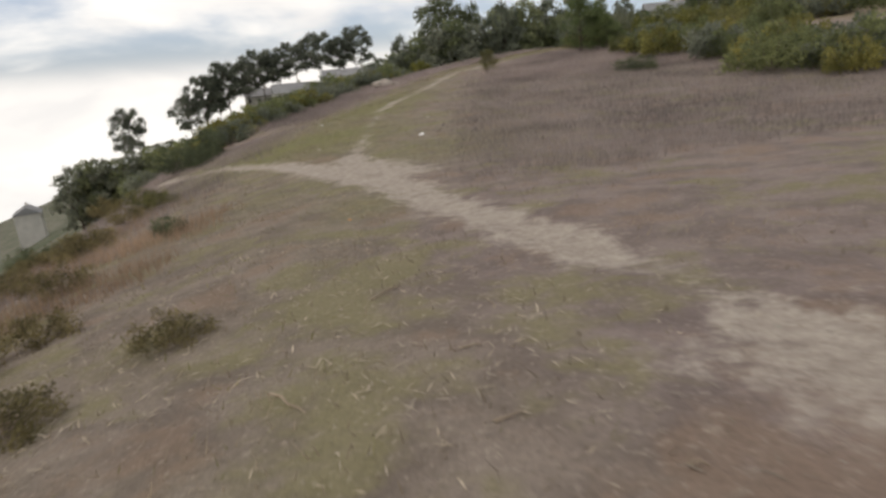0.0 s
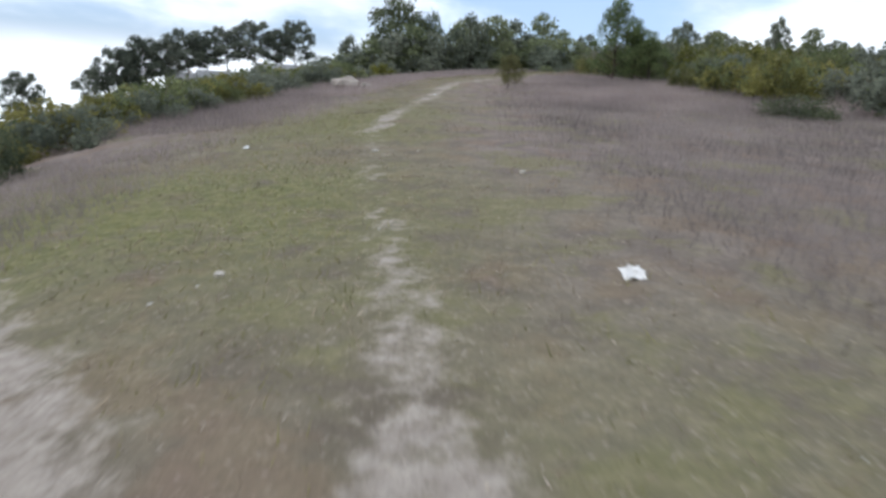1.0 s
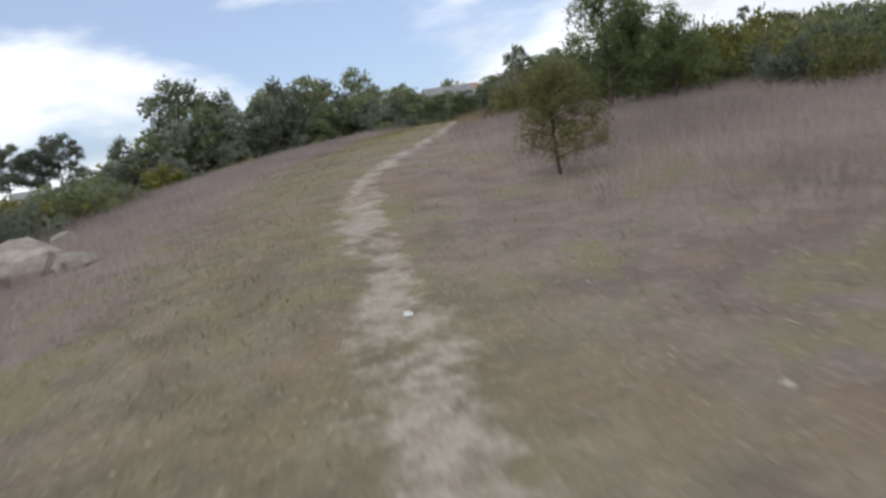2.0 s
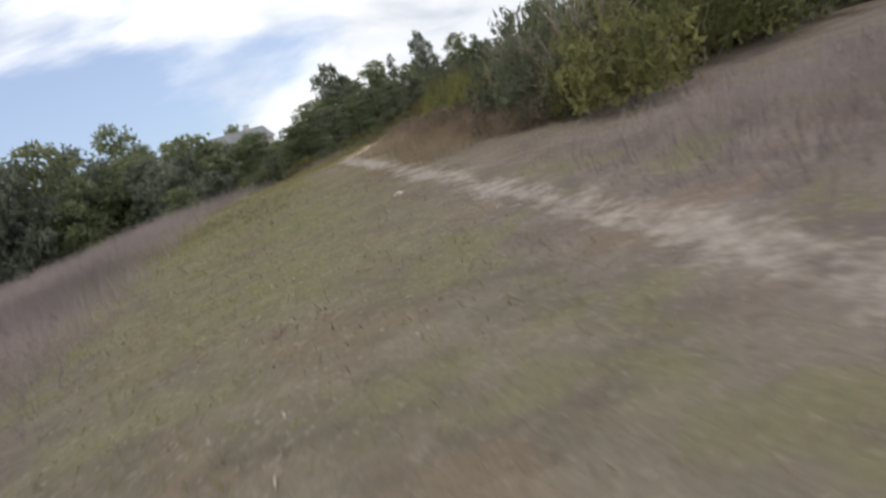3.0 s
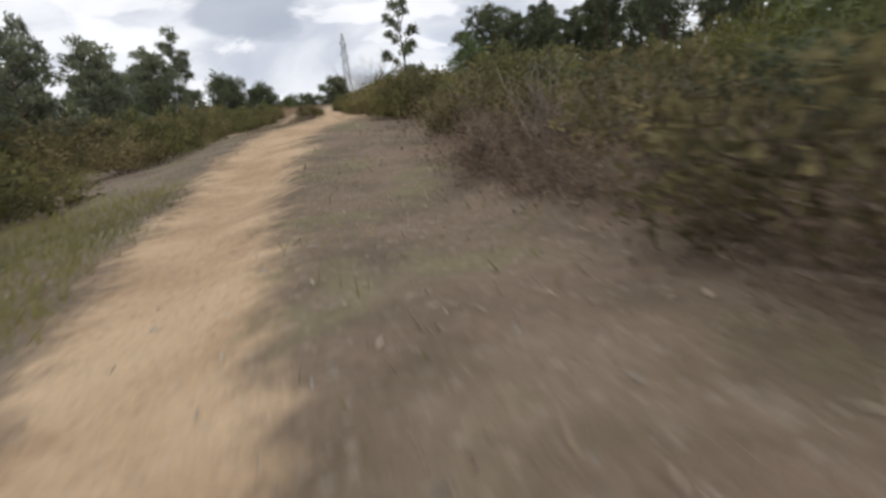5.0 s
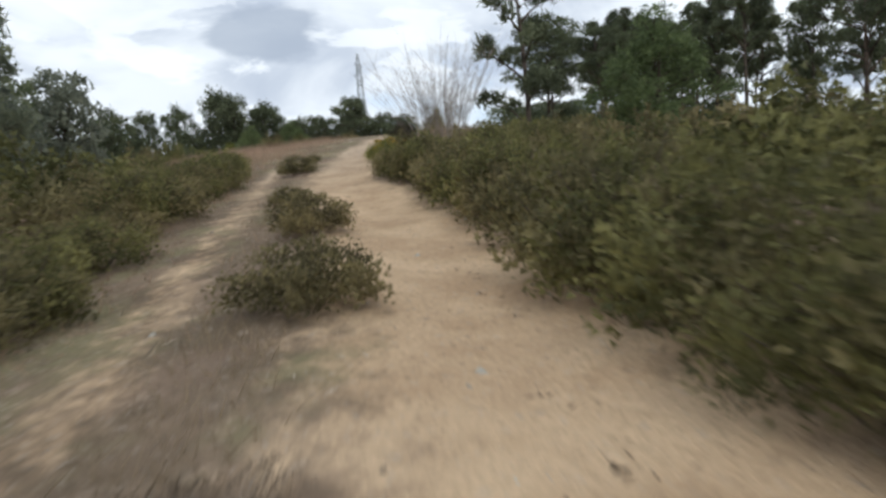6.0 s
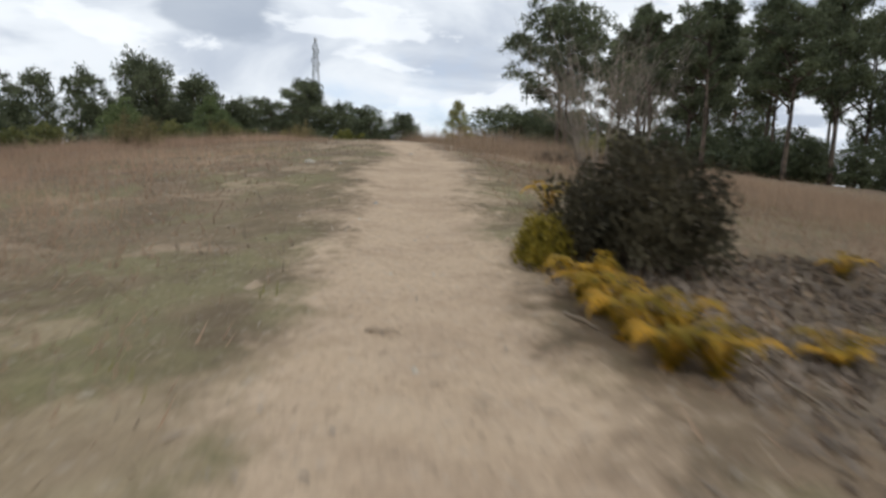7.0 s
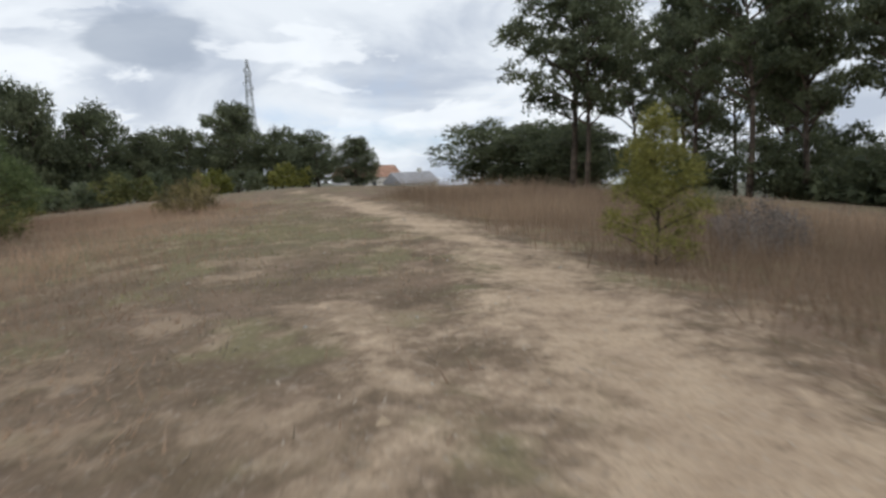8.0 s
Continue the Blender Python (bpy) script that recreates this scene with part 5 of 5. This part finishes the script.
def debris(lines_, count, spread):
    """Dark plant bits washed into wavering strings along the track, one mesh."""
    verts = []
    for (ax, ay), (bx, by) in lines_:
        f = rng.random(count)
        x, y = ax + f * (bx - ax) + .06 * np.sin(9 * f + ax), ay + f * (by - ay) + .06 * np.sin(7 * f + ay)
        x, y = x + rng.normal(size=count) * spread, y + rng.normal(size=count) * spread
        z, turn, l = height(x, y) + .006, rng.uniform(0, 6.283, count), .01 + .022 * rng.random(count)
        cx, cy = np.cos(turn) * l, np.sin(turn) * l
        verts.append(np.stack([np.c_[x - cx, y - cy, z], np.c_[x + cy * .3, y - cx * .3, z + .004], np.c_[x + cx, y + cy, z + .012 * rng.random(count)], np.c_[x - cy * .3, y + cx * .3, z + .004]], 1).reshape(-1, 3))
    verts = np.concatenate(verts)
    tagged(new("track_debris", mesh_of("track_debris", verts, np.arange(len(verts)).reshape(-1, 4), DEBRIS)), "dark plant bits washed along the sandy track", "litter", kind="stuff")


debris([((10.12, 93.73), (8.69, 92.34)), ((8.54, 92.25), (7.67, 91.38)), ((10.55, 93.97), (10.09, 93.49)), ((12.56, 95.86), (11.21, 94.42)), ((13.6, 97.0), (12.9, 96.4)), ((6.4, 90.2), (4.8, 88.6)),
        ((18.5, 102.38), (17.63, 101.58)), ((17.88, 101.62), (17.3, 100.8)), ((19.36, 103.79), (18.5, 102.3)), ((17.07, 101.73), (16.6, 100.4)), ((16.6, 100.4), (15.6, 99.5)), ((15.4, 99.3), (14.6, 98.2))], 20, .035)
debris([((16.8, 101.2), (17.6, 100.7)), ((17.5, 102.0), (18.3, 101.5)), ((15.9, 100.3), (16.7, 99.8)), ((18.2, 102.9), (19.0, 102.3)), ((14.9, 99.2), (15.8, 98.7)), ((19.3, 103.9), (20.2, 103.3)), ((14.0, 98.1), (14.8, 97.5))], 14, .03)
clods("pebbles", "small pale stones and clods strewn over the trail", STONE, 2200, 2, END, -2.5, 2.5, .022, lambda x, y: .15 + .6 * wear(x, y))
clods("dirt_clods", "small brown clods along the track edge", CLOD, 1100, at_y(88), END, -3.5, 3.5, .03, lambda x, y: np.clip(.9 - np.abs(wear(x, y) - .45) * 2, .08, 1))

# ---- ferns, sticks, scraps, stones ----


def fern(name, label, mat):
    """A low fern: arching fronds set with two rows of leaflets."""
    plant_ = thing(name, label, "fern")
    for k in range(9):
        turn = k * 2.4
        out, up = rng.uniform(.35, .55), rng.uniform(.30, .5)
        side = np.array([-math.sin(turn), math.cos(turn), 0])
        verts, faces = [], []
        for i in range(15):
            f = i / 14
            c = np.array([out * f * math.cos(turn), out * f * math.sin(turn), up * math.sin(2.3 * f) + .02])
            fwd = np.array([math.cos(turn), math.sin(turn), .3 - f])
            l = .17 * math.sin(math.pi * min(1, .2 + .8 * f)) + .015
            o = len(verts)
            verts.append(c)
            for sign in (-1, 1):
                verts += [c + sign * side * l * .55 + fwd * .02, c + sign * side * l + fwd * .045 + np.array([0, 0, -.04 * rng.random()]), c + sign * side * l * .5 - fwd * .02]
                first = o + 1 if sign < 0 else o + 4
                faces.append((o, first, first + 1, first + 2))
            if i:
                faces.append((o - 7, o - 6, o))
        part("frond", mesh_of("frond", verts, faces, mat), plant_)
    return plant_


ferns = [fern("fern", "yellowed bracken fern at the track edge", FERN)]
plant(ferns, [(20.2, 102.7, 0.88, 0.88), (20.6, 102.9, 0.75, 0.75), (20.0, 102.3, 0.75, 0.88), (20.7, 102.4, 0.62, 0.75), (23.55, 105.5, 0.42, 0.40), (23.35, 105.35, 0.42, 0.38), (23.1, 105.2, 0.42, 0.40), (23.2, 105.05, .36, .34),
              (22.92, 105.02, 0.38, 0.34), (22.95, 104.88, 0.36, 0.32), (23.42, 104.56, 0.34, 0.26), (25.2, 104.5, 0.34, 0.30), (26.0, 106.6, 0.50, 0.50)], "ferns by the track")


def tussock(at, wide, tall, label, dry=None):
    """A clump of long arching dry blades over a green foot."""
    ob = thing("grass_tussock", label, "grass")
    for name, mat, n, h, lean in (("blade_tuft", dry or RUST, 240, 1.0, .5), ("green_tuft", GREEN, 220, .5, .45)):
        turn, r = rng.uniform(0, 6.283, n), .26 * np.sqrt(rng.random(n))
        x, y = r * np.cos(turn), r * np.sin(turn)
        out, up = lean * (.15 + .85 * rng.random(n)), h * (.5 + .5 * rng.random(n))
        side = np.c_[-np.sin(turn), np.cos(turn), np.zeros(n)] * .0045
        foot = np.c_[x, y, np.full(n, -.03)]
        mid_ = np.c_[x + .38 * out * np.cos(turn), y + .38 * out * np.sin(turn), .78 * up]
        tip = np.c_[x + 1.15 * out * np.cos(turn), y + 1.15 * out * np.sin(turn), up * (.75 + .3 * rng.random(n))]
        verts = np.stack([foot - side, foot + side, mid_ + side * .8, mid_ - side * .8, tip], 1).reshape(-1, 3)
        k = np.arange(n)[:, None] * 5
        part(name, mesh_of(name, verts, (k + [0, 1, 2, 3]).tolist() + (k + [3, 2, 4]).tolist(), mat), ob)
    ob.matrix_basis = pose(*at, gz(*at)) @ Matrix.Diagonal((wide, wide, tall, 1))


tussock((-7.62, 73.18), .86, .60, "tall orange-brown grass tussock with a green foot")
tussock((-9.05, 73.75), .10, .09, "tiny green grass tuft on the trodden sand", GREEN)
for at, size in (((-7.2, 72.0), .5), ((-6.4, 75.6), .5), ((-6.9, 70.9), .4), ((-6.9, 73.0), .5)):
    tussock(at, size, size, "small dry grass tussock beside the path")



def stick(length, at, turn, thick=.008):
    x, y = at
    ob = thing("dry_stick", "pale weathered stick lying on the ground", "stick")
    part("wood", tube_mesh("wood", [curved((-length / 2, 0, 0), (length / 2, .04 * length, 0), thick, thick * .5, -.01, 5, .006)], WOOD, 5), ob)
    ob.matrix_basis = pose(x, y, gz(x, y) + thick * .8, 0, 0, turn)
    return tagged(ob, group="sticks")


STICKS = [(0.52, (22.98, 104.68), -160), (0.32, (22.86, 104.56), -39), (0.35, (23.43, 104.66), -55), (0.25, (23.20, 105.39), -132), (0.65, (22.99, 104.50), 169), (0.35, (-1.87, 2.35), -25), (0.15, (-0.66, 2.22), 42), (0.07, (0.06, 1.98), 8), (0.13, (-1.10, 3.02), 23), (0.26, (-10.87, 23.45), 65), (0.10, (-10.46, 23.33), 29), (0.16, (-9.96, 23.24), -35), (0.08, (-9.83, 23.27), -60), (0.58, (-14.19, 25.45), 116), (.13, (22.72, 105.95), -75), (.26, (-8.22, 72.85), -55), (.18, (-8.47, 73.1), -50), (.22, (-8.5, 72.65), -20), (.11, (-9.38, 72.84), -50), (.3, (-8.2, 71.2), 10), (.2, (-7.9, 73.4), 0), (.34, (-7.5, 73.0), -60), (.2, (-7.35, 72.9), -30), (.24, (-7.95, 73.3), 20)]
MORE_STICKS = [(.2, (-8.0, 73.1), -75), (.17, (-13.39, 59.24), 150), (1.0, (-7.9, 68.5), 140), (.7, (-8.75, 67.35), 110), (.2, (-5.85, 7.57), 60), (.35, (-2.2, 4.2), 70), (.3, (-1.2, 3.8), 120), (.4, (-9.6, 19.6), 30), (.3, (-11.0, 26.0), 80), (.35, (-10.2, 25.4), 15), (.5, (23.6, 104.4), 10), (.6, (24.2, 104.0), 60), (.5, (22.4, 103.8), 0), (.8, (20.9, 101.4), 95), (.6, (21.6, 102.0), 40), (.7, (21.9, 102.8), 130), (.5, (-9.4, 67.6), 50), (.4, (-9.0, 68.6), 110)]
for length, at, turn in STICKS + MORE_STICKS:
    stick(length, at, turn)


def lump_mesh(name, size, flat, mat, seed):
    bm = bmesh.new()
    bmesh.ops.create_icosphere(bm, subdivisions=2, radius=size)
    for v in bm.verts:
        k = 1 + .35 * noise.noise(v.co * (1.7 / size) + Vector((seed, 0, 0)))
        v.co = Vector((v.co.x * k, v.co.y * k * .8, v.co.z * k * flat))
    me = bpy.data.meshes.new(name)
    bm.to_mesh(me)
    bm.free()
    me.materials.append(mat)
    return me


def rock(at, size, seed, label="pale weathered stone half sunk in dry grass", mat=None):
    ob = tagged(new("rock", lump_mesh("rock", size, .55, mat or STONE, seed)), label, "rock")
    ob.matrix_basis = pose(*at, gz(*at) + size * .15, 0, 0, seed * 47)


for k, (at, size) in enumerate((((-12.2, 32.9), .025), ((-10.9, 33.4), .025),
                                ((-9.9, 15.7), .05), ((-10.9, 21.5), .06), ((-3.0, 66.6), .08), ((-8.3, 20.2), .06), ((27.5, 110.6), .06), ((-13.0, 57.2), .06))):
    rock(at, size, k + 1)


for k, (at, size) in enumerate((((-19.3, 39.7), .75), ((-18.2, 39.2), .3), ((-20.2, 42.6), .3))):
    rock(at, size, k + 31, "low grey rock among dry grass on the brow", EARTH)


def scrap(at, size, turn, label, mat=None):
    """A crumpled flat scrap of paper or plastic."""
    bm = bmesh.new()
    bmesh.ops.create_grid(bm, x_segments=5, y_segments=4, size=size / 2)
    for v in bm.verts:
        v.co += Vector((rng.normal() * .08 * size, rng.normal() * .08 * size, abs(rng.normal()) * .12 * size))
    bmesh.ops.solidify(bm, geom=bm.faces[:], thickness=.003)
    me = bpy.data.meshes.new("scrap")
    bm.to_mesh(me)
    bm.free()
    me.materials.append(mat or PAPER)
    ob = tagged(new("bark_chip" if mat is CHAFF else "litter_scrap", me), label, "litter")
    ob.matrix_basis = pose(*at, gz(*at) + .03, 18, -12, turn)


scrap((-6.93, 16.3), .15, 20, "crumpled white plastic scrap on the grass")
scrap((-8.62, 67.7), .16, 60, "white plastic scrap beside the dead bramble")
scrap((-13.4, 21.7), .10, 10, "small white paper scrap on the turf")
scrap((-13.63, 34.41), .05, 80, "small white paper scrap by the trail")
scrap((-8.69, 73.17), .035, 30, "small white paper scrap on the trodden clearing")

for k, (at, size) in enumerate((((-8.68, 71.5), .05), ((-8.81, 71.27), .06), ((-9.0, 71.3), .05), ((-8.95, 71.15), .04), ((-9.33, 71.74), .07), ((-9.69, 71.23), .09), ((-5.64, 14.13), .10), ((-5.0, 15.16), .10), ((-7.77, 14.48), .06), ((-8.13, 20.8), .07), ((-8.85, 19.95), .09), ((-12.35, 32.56), .05))):
    scrap(at, size * .55, k * 67, "pale chip of weathered bark on trodden ground", CHAFF)

scrap((-4.06, 6.95), .04, 40, "small orange dead leaf on the turf", FALLEN)

# ---- pylon, houses ----


def box_mesh(name, x0, y0, z0, x1, y1, z1, mat):
    v = [(x, y, z) for z in (z0, z1) for x, y in ((x0, y0), (x1, y0), (x1, y1), (x0, y1))]
    return mesh_of(name, v, [(3, 2, 1, 0), (4, 5, 6, 7), (0, 1, 5, 4), (1, 2, 6, 5), (2, 3, 7, 6), (3, 0, 4, 7)], mat)


def pylon(at, tall):
    """A steel lattice power pylon with three pairs of arms."""
    ob = thing("power_pylon", "grey steel lattice power pylon far beyond the trees", "pylon")
    levels = [(0, 4.0), (.3, 2.6), (.55, 1.5), (.72, 1.1), (.82, .9), (.92, .7), (1.0, .25)]
    for sx in (-1, 1):
        for sy in (-1, 1):
            part("leg", tube_mesh("leg", [[(sx * w, sy * w, f * tall, .16) for f, w in levels]], STEEL, 4), ob)
    for (f0, w0), (f1, w1) in zip(levels, levels[1:]):
        for a in range(4):
            c, s = (1, -1, -1, 1)[a], (1, 1, -1, -1)[a]
            c2, s2 = (1, -1, -1, 1)[(a + 1) % 4], (1, 1, -1, -1)[(a + 1) % 4]
            for lo, hi in (((c * w0, s * w0, f0 * tall), (c2 * w1, s2 * w1, f1 * tall)), ((c2 * w0, s2 * w0, f0 * tall), (c * w1, s * w1, f1 * tall))):
                part("brace", tube_mesh("brace", [[(*lo, .09), (*hi, .09)]], STEEL, 4), ob)
    for f, reach in ((.72, 5.0), (.82, 6.0), (.92, 4.5)):
        for sign in (-1, 1):
            part("arm", tube_mesh("arm", [[(0, 0, f * tall + 1.2, .12), (sign * reach, 0, f * tall, .08)], [(0, 0, f * tall - .2, .12), (sign * reach, 0, f * tall, .08)]], STEEL, 4), ob)
            part("insulator", tube_mesh("insulator", [[(sign * reach, 0, f * tall, .12), (sign * reach, 0, f * tall - 1.6, .12)]], PANE, 5), ob)
    ob.matrix_basis = pose(*at, gz(*at) - 1, 0, 0, 25)


pylon((235.8, 294.8), 54.0)


def house(at, wide, deep, tall, roof_mat, turn, base, label):
    """A far house: walls with window openings, a gabled roof, a chimney."""
    ob = thing("house", label, "house")
    part("wall", box_mesh("wall", -wide / 2, -deep / 2, -16, wide / 2, deep / 2, tall, WALL), ob)
    r = tall + deep * .32
    v = [(sx * (wide / 2 + .4), sy * (deep / 2 + .4), tall) for sx in (-1, 1) for sy in (-1, 1)] + [(-(wide / 2 + .4), 0, r), (wide / 2 + .4, 0, r)]
    part("roof", mesh_of("roof", v, [(0, 2, 5, 4), (3, 1, 4, 5), (0, 4, 1), (2, 3, 5), (0, 1, 3, 2)], roof_mat), ob)
    part("chimney", box_mesh("chimney", wide * .2, -.4, tall, wide * .2 + .8, .4, r + .8, WALL), ob)
    for k in range(max(2, int(wide / 3))):
        x = -wide / 2 + wide * (k + .5) / max(2, int(wide / 3))
        for sy in (-1, 1):
            win = part("window", box_mesh("window", x - .7, sy * deep / 2 - .06, tall * .42, x + .7, sy * deep / 2 + .06, tall * .8, WALL), ob)
            part("pane", box_mesh("pane", x - .55, sy * deep / 2 - .1, tall * .46, x + .55, sy * deep / 2 + .1, tall * .76, PANE), win)
    ob.matrix_basis = pose(*at, base, 0, 0, turn)
    return tagged(ob, group="far houses")


house((-148, 200), 10, 8, 4.0, GREY_ROOF, 30, -9.5, "white far house with a grey roof among pines")
house((-122, 182), 12, 9, 3.2, GREY_ROOF, 40, -7.8, "far house with a pale grey roof below pines")
house((-104, 190), 18, 10, 3.4, GREY_ROOF, 20, -5.2, "long low far house with a grey roof")
house((-213, 148), 9, 8, 4.5, GREY_ROOF, 140, -42, "white gabled house down in the valley")
house((-236, 128), 12, 10, 7, GREY_ROOF, 20, -49, "white gabled house down in the valley")
house((5.9, 330), 22, 12, 5, RED_ROOF, 10, 13.0, "far house with a red clay roof on the hill")
house((180, 207), 16, 10, 4, RED_ROOF, -35, 0.5, "long far building with a red clay roof")
house((166, 186), 10, 8, 3, GREY_ROOF, -30, 0.0, "pale low far building beyond the trees")
house((-6.0, 168), 10, 8, 3, GREY_ROOF, 15, 4.4, "pale far house half hidden by trees")
